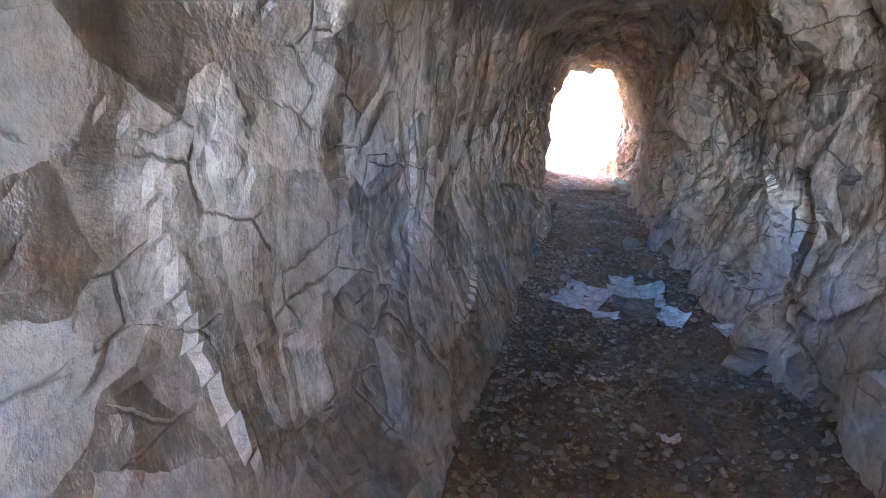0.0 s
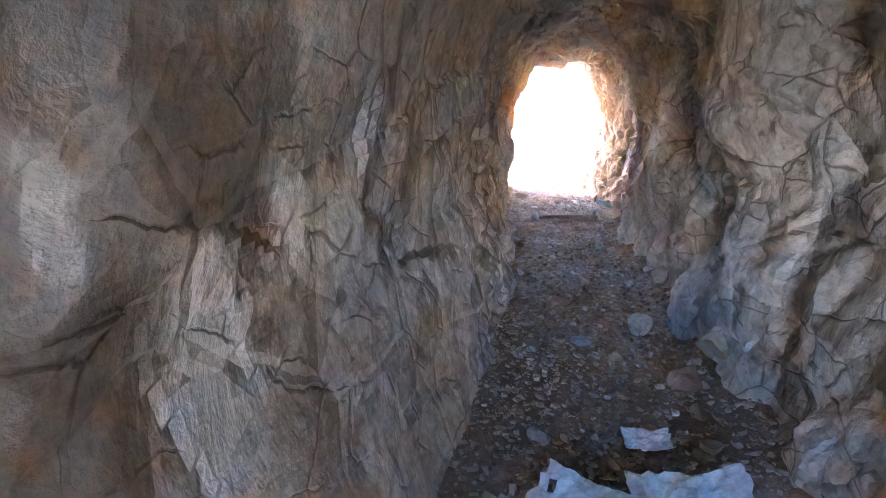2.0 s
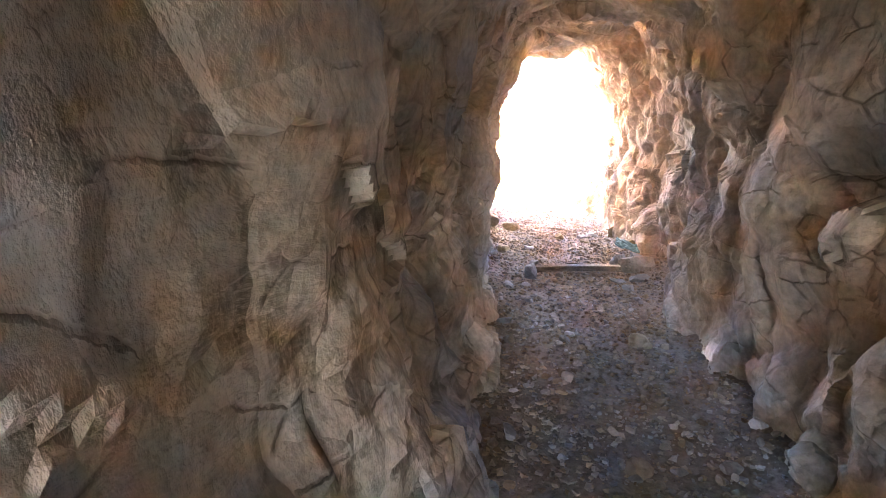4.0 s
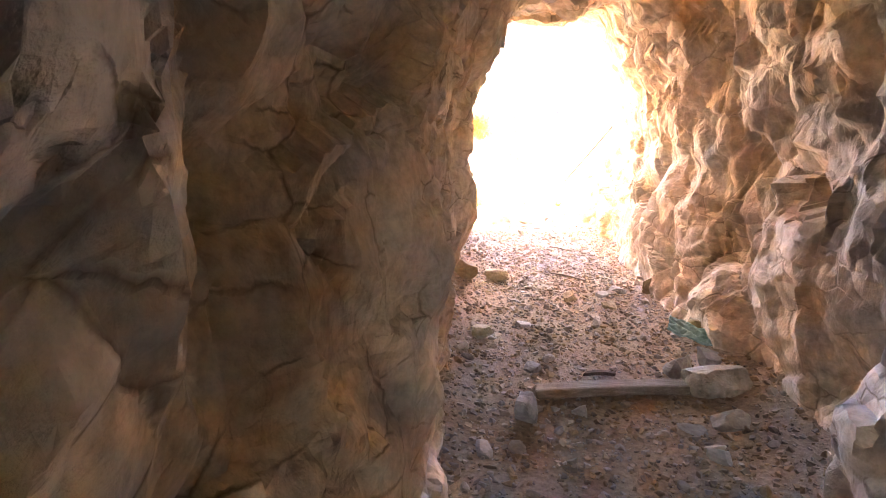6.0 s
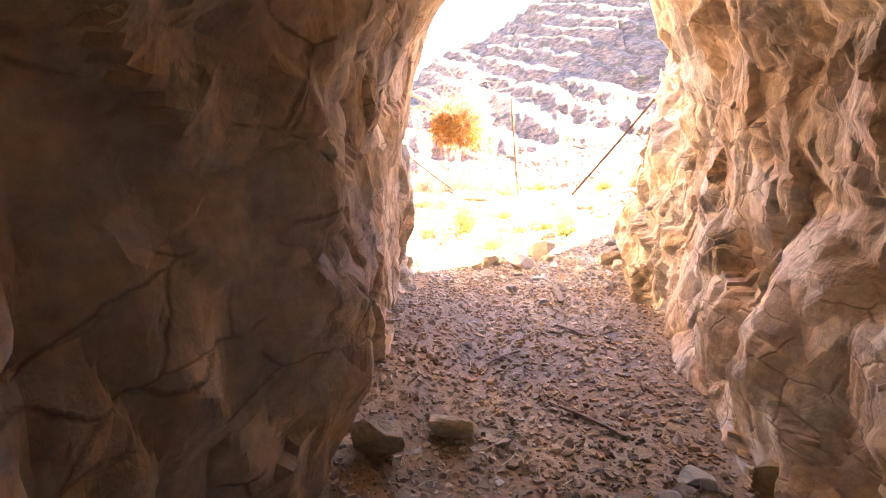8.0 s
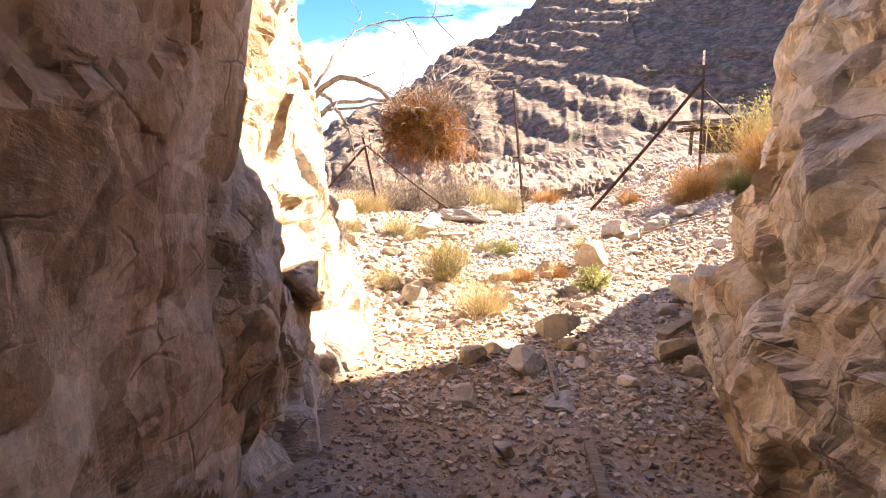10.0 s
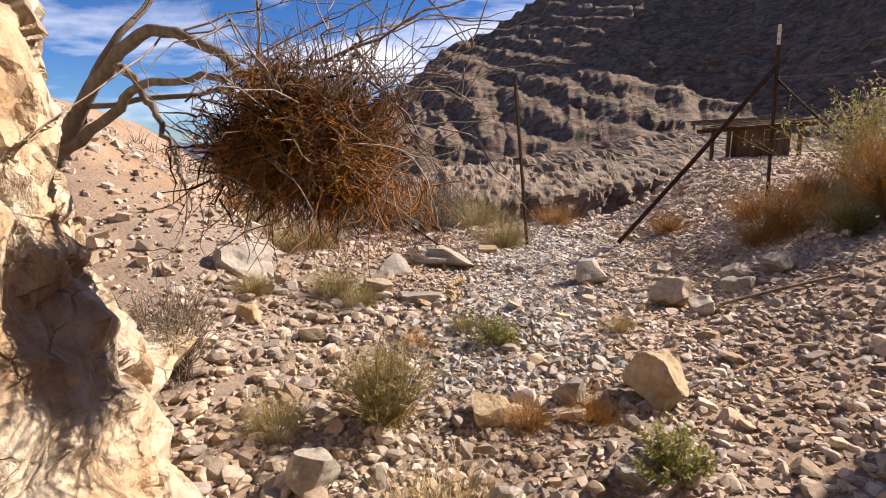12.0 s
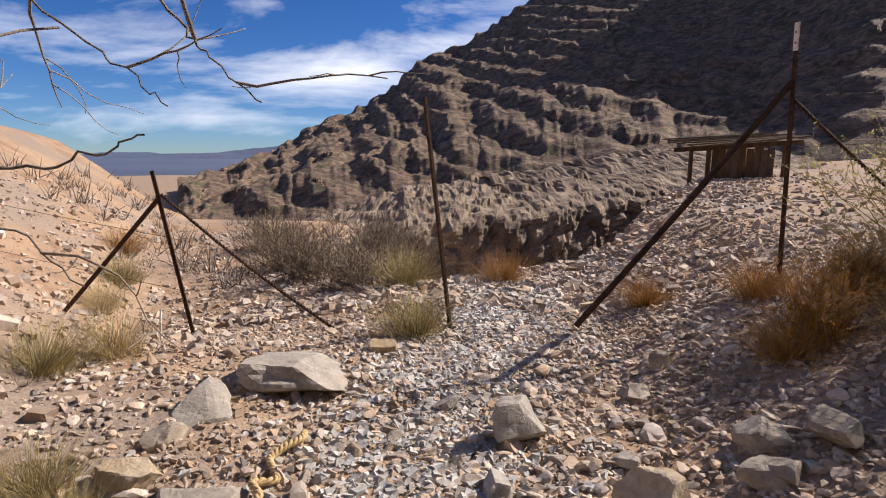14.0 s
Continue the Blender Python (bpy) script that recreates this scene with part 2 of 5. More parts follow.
def facets(p, size, seed, tilt=1.2, round_off=0.8):
    """Broken-rock relief: the highest of many tilted, slightly domed faces on a jittered lattice, so that faces meet in sharp creases. Returns the relief and the depth gap at the creases."""
    q = (p / np.asarray(size, dtype=float)).astype(np.float32)
    base = np.floor(q).astype(np.int64)
    best, second = np.full(len(q), -9.0, np.float32), np.full(len(q), -9.0, np.float32)
    for a in (-1, 0, 1):
        for b in (-1, 0, 1):
            for c in (-1, 0, 1):
                i = base + np.array([a, b, c])
                d = (q - (i + hash3(i, seed))).astype(np.float32)
                h = 0.8 * (hash3(i, seed + 57)[:, 0] - 0.5) + tilt * ((d * (hash3(i, seed + 91) - 0.5)).sum(1) * 2) - round_off * (d * d).sum(1)
                second = np.where(h > best, best, np.maximum(second, h))
                best = np.maximum(best, h)
    return best - 0.2, best - second


def smooth_noise(p, scale, seed, octaves=4):
    """Fractal value noise, about -1..1."""
    total, amp, norm = np.zeros(len(p)), 1.0, 0.0
    q = p * scale
    for o in range(octaves):
        i = np.floor(q).astype(np.int64)
        f = q - i
        f = f * f * (3 - 2 * f)
        v = 0
        for a in (0, 1):
            for b in (0, 1):
                for c in (0, 1):
                    w = (f[:, 0] if a else 1 - f[:, 0]) * (f[:, 1] if b else 1 - f[:, 1]) * (f[:, 2] if c else 1 - f[:, 2])
                    v = v + w * hash3(i + np.array([a, b, c]), seed + o * 13)[:, 0]
        total += amp * (v * 2 - 1)
        norm += amp
        amp *= 0.5
        q = q * 2.03
    return total / norm


def rock_relief(p, depth, seed, scale=1.0, big=0.80, small=1.0):
    """Relief of broken limestone at four sizes, about -depth..depth."""
    warp = np.stack([smooth_noise(p, 1.3 / scale, seed + 3 + k, 3) for k in range(3)], 1) * 0.035 * scale
    q = p + warp
    lean = q @ np.array([[0.92, 0.20, 0.33], [-0.10, 0.95, -0.28], [-0.37, 0.23, 0.90]])
    a, ca = facets(lean, (1.0 * scale, 1.15 * scale, 0.95 * scale), seed, 0.9, 0.7)
    b, cb = facets(lean, (0.36 * scale, 0.46 * scale, 0.52 * scale), seed + 5, 1.3, 0.8)
    c, cc = facets(lean, (0.15 * scale, 0.19 * scale, 0.22 * scale), seed + 9, 1.4, 0.8)
    d, cd = facets(lean, (0.08 * scale, 0.09 * scale, 0.09 * scale), seed + 13, 1.3, 0.8)
    e = smooth_noise(p, 0.55 / scale, seed + 30, 3)
    weak = np.clip(smooth_noise(p, 1.1 / scale, seed + 40, 2) * 3, 0, 1)
    crack = -0.20 * np.exp(-(ca / 0.03) ** 2) - 0.22 * np.exp(-(cb / 0.05) ** 2) * weak
    return depth * (big * a + small * (0.78 * b - 0.30 * c + 0.12 * d) + 0.30 * e + 0.6 * crack)


def bend(y, knots):
    xs, vs = zip(*knots)
    return np.interp(y, xs, vs)


def ease(x, a, b):
    t = np.clip((x - a) / (b - a), 0, 1)
    return t * t * (3 - 2 * t)


# ---------------------------------------------------------------- the lie of the land
def floor_height(y):
    return bend(y, [(-6, -0.35), (4, 0.20), (7.5, 0.45), (12, 0.71), (14.5, 0.80), (16.8, 0.84), (18.3, 0.96), (20, 1.08), (21.5, 1.10), (24, 1.05), (60, 1.05)])


def ground_height(x, y):
    """Path level in the tunnel, the spoil heap outside, the wash beyond it and the plain."""
    p = np.stack([x, y, np.zeros_like(x)], 1)
    z = floor_height(y)
    outside = ease(y, 15.5, 20)
    heap = 0.34 * np.clip(x - 0.9, 0, 2.2) * ease(y, 17.5, 21) + 0.05 * np.clip(x - 3.1, 0, 30)
    heap = np.minimum(heap, 1.9)
    left = 0.10 * np.clip(-x - 1.4, 0, 2) * ease(y, 16, 19) * (1 - ease(y, 21, 23.5)) - 0.16 * np.clip(-x - 1.2, 0, 4) * ease(y, 21.5, 24)
    z = z + outside * (heap + left) + (0.10 * np.clip(x, 0, 1.2) - 0.09 * np.clip(-x, 0, 1.6)) * ease(y, 16.0, 17.5) * (1 - ease(y, 19.0, 20.5))
    # far edge of the spoil heap: the wash falls away behind a crest that runs off to the right
    crest = 24.8 + 0.9 * np.clip(x + 1.2, 0, 3) + 2.6 * np.clip(x - 1.8, 0, 60) + 2.4 * np.clip(-x - 1.5, 0, 5)
    past = y - crest
    z = z - 0.42 * np.clip(past - 0.3, 0, 11) * ease(past, -0.5, 2.5)
    # bare slope on the far left
    slope = np.clip(-x - 4.9 - 0.60 * (y - 24), 0, 40)
    z = z + 0.62 * np.minimum(slope, 5) * ease(y, 17, 23) * (1 - 0.9 * ease(y, 40, 75)) + 0.25 * np.clip(slope - 5, 0, 30) * ease(y, 17, 23) * (1 - ease(y, 40, 75))
    # the valley, then the slow rise to the mountain's foot
    far = np.hypot(x, y - 18)
    z = z * (1 - ease(far, 45, 120)) + ease(far, 45, 120) * (-4.0)
    rough = smooth_noise(p, 0.9, 11, 4) * 0.06 + smooth_noise(p, 5.0, 12, 3) * 0.018
    rough = rough * (0.35 + 0.65 * ease(y, 14, 19)) + smooth_noise(p, 0.12, 14, 4) * 0.7 * ease(far, 12, 40)
    toe = 0.16 * (ease(np.abs(x - 0.12), 0.6, 1.05)) * (1 - ease(y, 14, 15.5))
    return z + rough + toe


def ground_at(x, y):
    return float(ground_height(np.array([float(x)]), np.array([float(y)]))[0])


def steps(lo, hi, step, far_lo, far_hi, grow=1.13):
    mid = list(np.arange(lo, hi, step))
    s, up = step, []
    v = mid[-1]
    while v < far_hi:
        s *= grow
        v += s
        up.append(v)
    s, down = step, []
    v = mid[0]
    while v > far_lo:
        s *= grow
        v -= s
        down.append(v)
    return np.array(down[::-1] + mid + up)


def build_ground():
    xs = steps(-4.5, 5.0, 0.075, -3500, 3500)
    ys = steps(-4.0, 27.0, 0.075, -3000, 4000)
    gx, gy = np.meshgrid(xs, ys, indexing="ij")
    gz = ground_height(gx.ravel(), gy.ravel())
    ob = part("ground", mesh_from("ground", np.stack([gx.ravel(), gy.ravel(), gz], 1), grid_faces(len(xs), len(ys)), GROUND))
    return tagged(ob, "dusty pinkish-tan gravel ground strewn with broken limestone", "ground", kind="structure")


ground = build_ground()


# ---------------------------------------------------------------- tunnel
def tunnel_points(ny, nu, y0, y1):
    y = np.linspace(y0, y1, ny)
    a = np.linspace(0, math.pi, 2000)
    px, pz = -np.sign(np.cos(a)) * np.abs(np.cos(a)) ** 0.62, 2.6 * np.abs(np.sin(a)) ** 0.70
    run = np.r_[0, np.cumsum(np.hypot(np.diff(px), np.diff(pz)))]
    a = np.interp(np.linspace(0, run[-1], nu), run, a)      # even steps along the section
    Y, A = np.meshgrid(y, a, indexing="ij")
    Y, A = Y.ravel(), A.ravel()
    left = bend(Y, [(-5, -0.72), (0, -0.76), (3, -0.72), (5.2, -0.68), (8.4, -0.76), (9.7, -0.76), (11.4, -0.86), (12.5, -1.02), (13.2, -1.12), (14.6, -1.32)])
    right = bend(Y, [(-5, 1.2), (2, 1.22), (4.5, 1.14), (5.7, 1.06), (7.1, 1.08), (9, 0.99), (10.7, 1.17), (11.5, 1.08), (12.5, 0.99), (13.6, 0.92), (14.6, 0.96)])
    top = bend(Y, [(-5, 3.3), (-1, 2.6), (3, 2.38), (8, 2.38), (12, 2.36), (14.6, 2.66)])
    zf = floor_height(Y) - 0.25
    mid, half = (left + right) / 2, (right - left) / 2
    c, s = np.cos(A), np.sin(A)
    x = mid - half * np.sign(c) * np.abs(c) ** 0.62
    z = zf + (top + 0.25) * np.abs(s) ** 0.70
    up = np.clip((z - zf - 0.25) / 0.9, 0, 1)
    x = x + np.where(c > 0, 1, 0) * 0.34 * (1 - up) * (1 - ease(Y, 8.5, 11.5)) - np.where(c < 0, 1, 0) * 0.18 * (1 - up)
    n = np.stack([-(x - mid) / half, np.zeros_like(x), -(z - zf - 1.1) / 1.5], 1)
    n /= np.linalg.norm(n, axis=1)[:, None] + 1e-6
    return np.stack([x, Y, z], 1), n


def build_tunnel():
    ny, nu = 1010, 290
    p, n = tunnel_points(ny, nu, -3.2, 14.45)
    r = rock_relief(p, 0.21, 21) * np.where(p[:, 0] < 0.15, 0.28, 0.66) ** (1 - ease(p[:, 1], 4.0, 7.5)) * (1 - 0.35 * ease(p[:, 1], 12.4, 14.0)) * (1 - 0.45 * ease(p[:, 1], 12.6, 13.8) * (p[:, 0] < 0))
    p = p + n * r[:, None]
    ob = part("wall_tunnel", mesh_from("tunnel", p, grid_faces(ny, nu), ROCK, smooth=False))
    tagged(ob, "rough hewn limestone tunnel walls and arched roof", "tunnel wall", kind="structure")
    # the unseen wall behind, with a made-up ragged opening that lets light in
    g, h = np.linspace(0, 2 * math.pi, 90), np.linspace(0, 1, 24)
    G, Hh = np.meshgrid(g, h, indexing="ij")
    G, Hh = G.ravel(), Hh.ravel()
    rx, rz = 0.62 + 1.6 * Hh, 0.80 + 1.5 * Hh
    e = np.stack([0.15 + rx * np.cos(G), -2.75 + 0.25 * Hh, 1.85 + rz * np.sin(G)], 1)
    e[:, 1] += rock_relief(e, 0.25, 33)
    tagged(part("wall_end", mesh_from("end", e, grid_faces(90, 24), ROCK)), "unseen rough limestone face with a ragged opening added for light", "tunnel wall", kind="structure")


build_tunnel()


# ---------------------------------------------------------------- rock banks outside the mouth
def bank(name, plan, tops, side, mat, seed, label, ns, nh, depth, rise=2.6, big=0.70, small=1.25):
    """A cut bank: a steep face along a line on the ground, whose top runs back into the hill. side: which way the hill lies."""
    k = np.array(plan, dtype=float)
    seg = np.r_[0, np.cumsum(np.hypot(*np.diff(k, axis=0).T))]
    s = np.linspace(0, seg[-1], ns)
    px, py = np.interp(s, seg, k[:, 0]), np.interp(s, seg, k[:, 1])
    w = max(3, ns // 40)
    ker = np.ones(w) / w
    px = np.convolve(np.pad(px, w, mode="edge"), ker, "same")[w:-w]
    py = np.convolve(np.pad(py, w, mode="edge"), ker, "same")[w:-w]
    tx, ty = np.gradient(px), np.gradient(py)
    ln = np.hypot(tx, ty)
    nx, ny = -ty / ln * side, tx / ln * side              # into the hill
    top = np.interp(s, seg, tops)
    h = np.linspace(0, 1, nh)
    S, H = np.meshgrid(np.arange(ns), h, indexing="ij")
    S, H = S.ravel(), H.ravel()
    face = np.clip(H / 0.72, 0, 1)
    back = np.clip((H - 0.72) / 0.28, 0, 1)
    base = ground_height(px, py)[S] - 0.35
    z = base + (top[S] - base) * face + back ** 0.75 * rise
    into = 0.30 * face ** 1.3 - 0.22 * (1 - face) ** 2 + back ** 1.5 * 6.0
    p = np.stack([px[S] + nx[S] * into, py[S] + ny[S] * into, z], 1)
    out = np.stack([-nx[S] * (1 - 0.7 * back), -ny[S] * (1 - 0.7 * back), 0.15 + 0.8 * back], 1)
    p = p + out * rock_relief(p, depth, seed, 1.0, big, small)[:, None]
    f = grid_faces(ns, nh)
    if side < 0:
        f = f[:, ::-1]
    return tagged(part(name, mesh_from(name, p, f, mat, smooth=False)), label, "rock face", kind="structure")


bank("wall_left_bank", [(-1.60, 13.0), (-1.42, 13.9), (-1.36, 14.5), (-1.50, 14.95), (-1.66, 15.5), (-1.85, 16.6), (-2.0, 17.3), (-2.5, 17.75), (-3.6, 18.0), (-6.5, 18.3)],
     [4.6, 4.6, 4.5, 4.4, 4.2, 3.9, 3.6, 3.2, 2.9, 2.8], 1, CLIFF, 41, "sunlit cream and ochre limestone face cracked into blocks", 560, 260, 0.17)
bank("wall_right_bank", [(1.32, 13.0), (1.04, 13.8), (0.97, 14.6), (0.90, 15.5), (1.02, 16.3), (1.16, 17.1), (1.80, 18.2), (2.45, 19.0), (3.0, 19.6), (4.1, 21.0), (7.5, 23.0)],
     [5.6, 6.0, 6.2, 6.1, 4.6, 2.25, 2.75, 2.60, 2.7, 2.8, 2.8], -1, CLIFF, 47, "shaded tan limestone bank with broken blocks at its foot", 500, 230, 0.20)

# Unseen shoulder of the hill, added to throw shadow on the face and ground.
bank("wall_right_shade_knoll", [(1.95, 16.2), (1.88, 17.2), (1.92, 18.0), (2.5, 18.35), (3.4, 18.7), (6.5, 19.6)], [6.2, 6.2, 5.7, 6.5, 6.9, 7.0], -1, CLIFF, 49,
     "high limestone shoulder above the bank, added out of view to cast shade", 220, 150, 0.22)

bank("wash_bank", [(-9, 36.5), (-4, 37.5), (1, 39.5), (6, 43), (12, 49), (20, 58)], [-1.7, -0.2, 0.25, 1.0, 1.7, 2.2], 1, HILL, 53,
     "dark eroded earth bank beyond the wash", 320, 70, 0.35, 1.5, 0.5, 1.0)


def build_hillside():
    """The hill over the tunnel; its front edge is cut back round the mouth."""
    xs = steps(-8, 8, 0.35, -160, 160, 1.10)
    ys = np.r_[np.linspace(-160, -4, 50), np.linspace(-3.5, 14.2, 55)]
    gx, gy = np.meshgrid(xs, ys, indexing="ij")
    x, y = gx.ravel(), gy.ravel()
    z = 4.1 + 0.55 * np.clip(13.6 - y, 0, 70) + 0.10 * np.abs(x) * ease(np.abs(x), 2, 20)
    p = np.stack([x, y, z], 1)
    z = z + rock_relief(p, 0.5, 63, 2.5) + smooth_noise(p, 0.08, 64, 4) * 1.6
    z = np.where(y > 14.0, 3.45, np.maximum(z, 3.6))
    tagged(part("hillside", mesh_from("hillside", np.stack([x, y, z], 1), grid_faces(len(xs), len(ys)), HILL)), "bare rocky desert hillside over the tunnel", "hillside", kind="structure")


build_hillside()


# ---------------------------------------------------------------- mountain and distance
def stair(s, period, rise=0.55):
    """Benches and cliffs: a slope's height turned into steps."""
    k = np.floor(s / period)
    return period * (k + ease(s / period - k, rise, 1.0)) - s


def build_mountain():
    na, nt = 720, 270
    az = np.radians(np.linspace(-34, 75, na))
    t = np.linspace(0, 1, nt)
    A, T = np.meshgrid(az, t, indexing="ij")
    A, T = A.ravel(), T.ravel()
    deg = np.degrees(A)
    r0 = bend(deg, [(-34, 40), (-20, 30), (0, 26), (10, 30), (20, 40), (75, 60)])
    run = bend(deg, [(-34, 70), (-20, 120), (-6, 135), (20, 130), (75, 120)])
    crest = bend(deg, [(-34, -2.6), (-29.3, -0.6), (-26, 0.5), (-23.4, 1.9), (-20.9, 3.8), (-16.7, 5.3), (-13.3, 7.8), (-11, 9.7), (-6, 11.9), (-3.2, 13.3), (0, 15.2), (8, 18.2), (15, 19), (22, 22), (28, 27.5), (33, 28), (38, 24), (48, 18), (60, 14), (75, 12)])
    R = r0 + run * np.minimum(T, 0.80) / 0.80
    zc = np.tan(np.radians(crest)) * (r0 + run) + 2.7
    up = np.clip(T / 0.80, 0, 1) ** bend(deg, [(-34, 1.4), (0, 1.55), (12, 1.45), (30, 1.2), (75, 1.0)])
    over = np.clip((T - 0.80) / 0.20, 0, 1)
    z = -4.4 + (zc + 4.4) * up - over ** 1.4 * (zc + 6)
    R = R + over * 70
    p = np.stack([R * np.sin(A), 18 + R * np.cos(A), z], 1)
    amp = ease(up, 0.04, 0.22)
    fold = smooth_noise(p, 0.022, 71, 4)
    gully = np.abs(smooth_noise(np.stack([deg * 0.30 + z * 0.03, z * 0.02, z * 0], 1), 1.0, 77, 4))
    big, _ = facets(p, (15, 15, 9), 73, 1.2, 0.8)
    mid, _ = facets(p, (5.5, 5.5, 3.2), 74, 1.3, 0.8)
    sm, _ = facets(p, (2.0, 2.0, 1.4), 75, 1.4, 0.8)
    z = p[:, 2] + amp * (3.2 * fold + 1.5 * (gully - 0.3) + 1.5 * big)
    # dipping beds break the slope into benches and small cliffs
    s = z * 0.90 + p[:, 0] * 0.42 + fold * 5 + 1.2 * mid
    z = z + amp * (0.55 * stair(s, 4.2, 0.35) + 0.42 * stair(s + 0.6 * sm, 1.5, 0.3)) + (0.25 + 0.75 * amp) * (0.45 * mid - 0.40 * sm)
    p[:, 2] = z
    tagged(part("mountain", mesh_from("mountain", p, grid_faces(na, nt), MOUNTAIN, smooth=False)), "dark brown rocky mountain with tilted ledges, half in shade", "mountain", kind="structure")


build_mountain()


def build_far_range():
    x = np.linspace(-2600, 900, 240)
    t = np.linspace(0, 1, 14)
    X, T = np.meshgrid(x, t, indexing="ij")
    X, T = X.ravel(), T.ravel()
    p = np.stack([X, X * 0, X * 0], 1)
    top = 38 + 34 * smooth_noise(p, 0.0016, 81, 6) + bend(X, [(-2600, -25), (-1800, -5), (-1300, 25), (-900, 55), (-600, 70), (900, 75)])
    z = -8 + (top + 8) * T
    y = 2600 + 500 * T + 60 * smooth_noise(np.stack([X, T * 300, X * 0], 1), 0.006, 82, 4)
    tagged(part("far_range", mesh_from("far_range", np.stack([X, y, z], 1), grid_faces(240, 14), FAR_HAZE)), "mountain range on the horizon with blue haze in its colour", "mountain range", kind="structure")
    # the valley floor in front of it: a sheet carrying the haze colour
    d, u = np.linspace(0, 1, 40) ** 2, np.linspace(0, 1, 30)
    D, U = np.meshgrid(d, u, indexing="ij")
    D, U = D.ravel(), U.ravel()
    y = 170 + 2500 * D
    x = (-1.3 + 1.3 * U) * y
    z = -1.6 + 1.2 * smooth_noise(np.stack([x, y, x * 0], 1), 0.01, 83, 4) * np.minimum(1, D * 50) - 0.5 * D - 7 * np.exp(-D * 80)
    tagged(part("far_valley", mesh_from("far_valley", np.stack([x, y, z], 1), grid_faces(40, 30), FAR_HAZE)), "valley floor before the far range with blue-grey haze in its colour", "valley floor", kind="structure")


build_far_range()


# ================================================================ things
LEAF = material("shrub_leaf", [(0.3, (0.19, 0.20, 0.06)), (0.7, (0.36, 0.36, 0.13))], scale=20, bump=0, vary=0.3, island=True, rough=0.7, glow=0.45)
PALELEAF = material("pale_feathery_leaf", [(0.3, (0.30, 0.28, 0.11)), (0.7, (0.48, 0.44, 0.20))], scale=20, bump=0, vary=0.3, island=True, rough=0.7, glow=0.45)
OLIVE = material("dry_shrub_stem", [(0.3, (0.33, 0.26, 0.12)), (0.7, (0.54, 0.45, 0.24))], scale=12, bump=0, vary=0.35, island=True, glow=0.3)
STRAW = material("dry_grass", [(0.3, (0.55, 0.43, 0.23)), (0.7, (0.76, 0.64, 0.40))], scale=10, bump=0, vary=0.3, island=True, glow=0.3)
RUSTY = material("rusty_dry_shrub", [(0.3, (0.40, 0.22, 0.08)), (0.7, (0.62, 0.39, 0.17))], scale=10, bump=0, vary=0.35, island=True, glow=0.3)
BARK = material("grey_bark", [(0.3, (0.09, 0.072, 0.06)), (0.6, (0.20, 0.17, 0.145)), (0.8, (0.30, 0.27, 0.24))], scale=14, stretch=(1, 1, 0.3), bump=0.7, bump_scale=70)
TWIG = material("bare_twigs", [(0.3, (0.16, 0.125, 0.10)), (0.7, (0.34, 0.29, 0.25))], scale=10, bump=0, vary=0.3, island=True)
MISTLE = material("mistletoe_stems", [(0.3, (0.21, 0.085, 0.035)), (0.55, (0.36, 0.18, 0.065)), (0.75, (0.44, 0.30, 0.13))], scale=7, bump=0, vary=0.4, island=True, glow=0.3)
# Near-black core stems: the shade inside the clump is put into the colour.
HEART = material("dark_core_stems", [(0.3, (0.035, 0.026, 0.018)), (0.7, (0.085, 0.06, 0.04))], scale=10, bump=0, vary=0.3, island=True)
SCRUB = material("grey_scrub", [(0.3, (0.11, 0.085, 0.07)), (0.7, (0.24, 0.19, 0.15))], scale=6, bump=0, vary=0.3, island=True)
WHITE = material("dirty_white_plastic", [(0.35, (0.62, 0.61, 0.58)), (0.6, (0.84, 0.84, 0.82))], scale=9, bump=0.3, bump_scale=40, rough=0.5, fine=0.75)
TEAL = material("faded_teal_plastic", [(0.35, (0.22, 0.37, 0.33)), (0.65, (0.40, 0.55, 0.49))], scale=14, bump=0.4, bump_scale=50, rough=0.4)
BLUE = material("blue_wrapper", [(0.35, (0.20, 0.33, 0.55)), (0.65, (0.55, 0.66, 0.80))], scale=30, bump=0.4, bump_scale=80, rough=0.3)
ROPE = material("yellow_rope", [(0.35, (0.40, 0.28, 0.13)), (0.65, (0.58, 0.44, 0.24))], scale=40, bump=0.5, bump_scale=200)
RED_STONE = material("reddish_stone", [(0.3, (0.26, 0.13, 0.08)), (0.7, (0.42, 0.24, 0.15))], scale=6, bump=0.6, bump_scale=40)
GREY_STONE = material("pale_grey_stone", [(0.3, (0.26, 0.225, 0.185)), (0.55, (0.37, 0.33, 0.28)), (0.75, (0.45, 0.41, 0.355))], scale=5, bump=0.6, bump_scale=35, vary=0.12)
OCHRE_STONE = material("ochre_limestone", [(0.3, (0.30, 0.215, 0.13)), (0.5, (0.44, 0.35, 0.24)), (0.7, (0.52, 0.455, 0.36))], scale=4.5, bump=0.7, bump_scale=30, vary=0.15)
WHITE_PAINT = material("white_stake", [(0.35, (0.55, 0.52, 0.47)), (0.65, (0.75, 0.72, 0.66))], scale=20, bump=0.2, bump_scale=80)
rng = np.random.RandomState(7)


def sphere(sub):
    bm = bmesh.new()
    bmesh.ops.create_icosphere(bm, subdivisions=sub, radius=1)
    v = np.array([p.co[:] for p in bm.verts])
    f = np.array([[p.index for p in q.verts] for q in bm.faces])
    bm.free()
    return v, f


BALLS = {k: sphere(k) for k in (1, 2, 3, 4)}


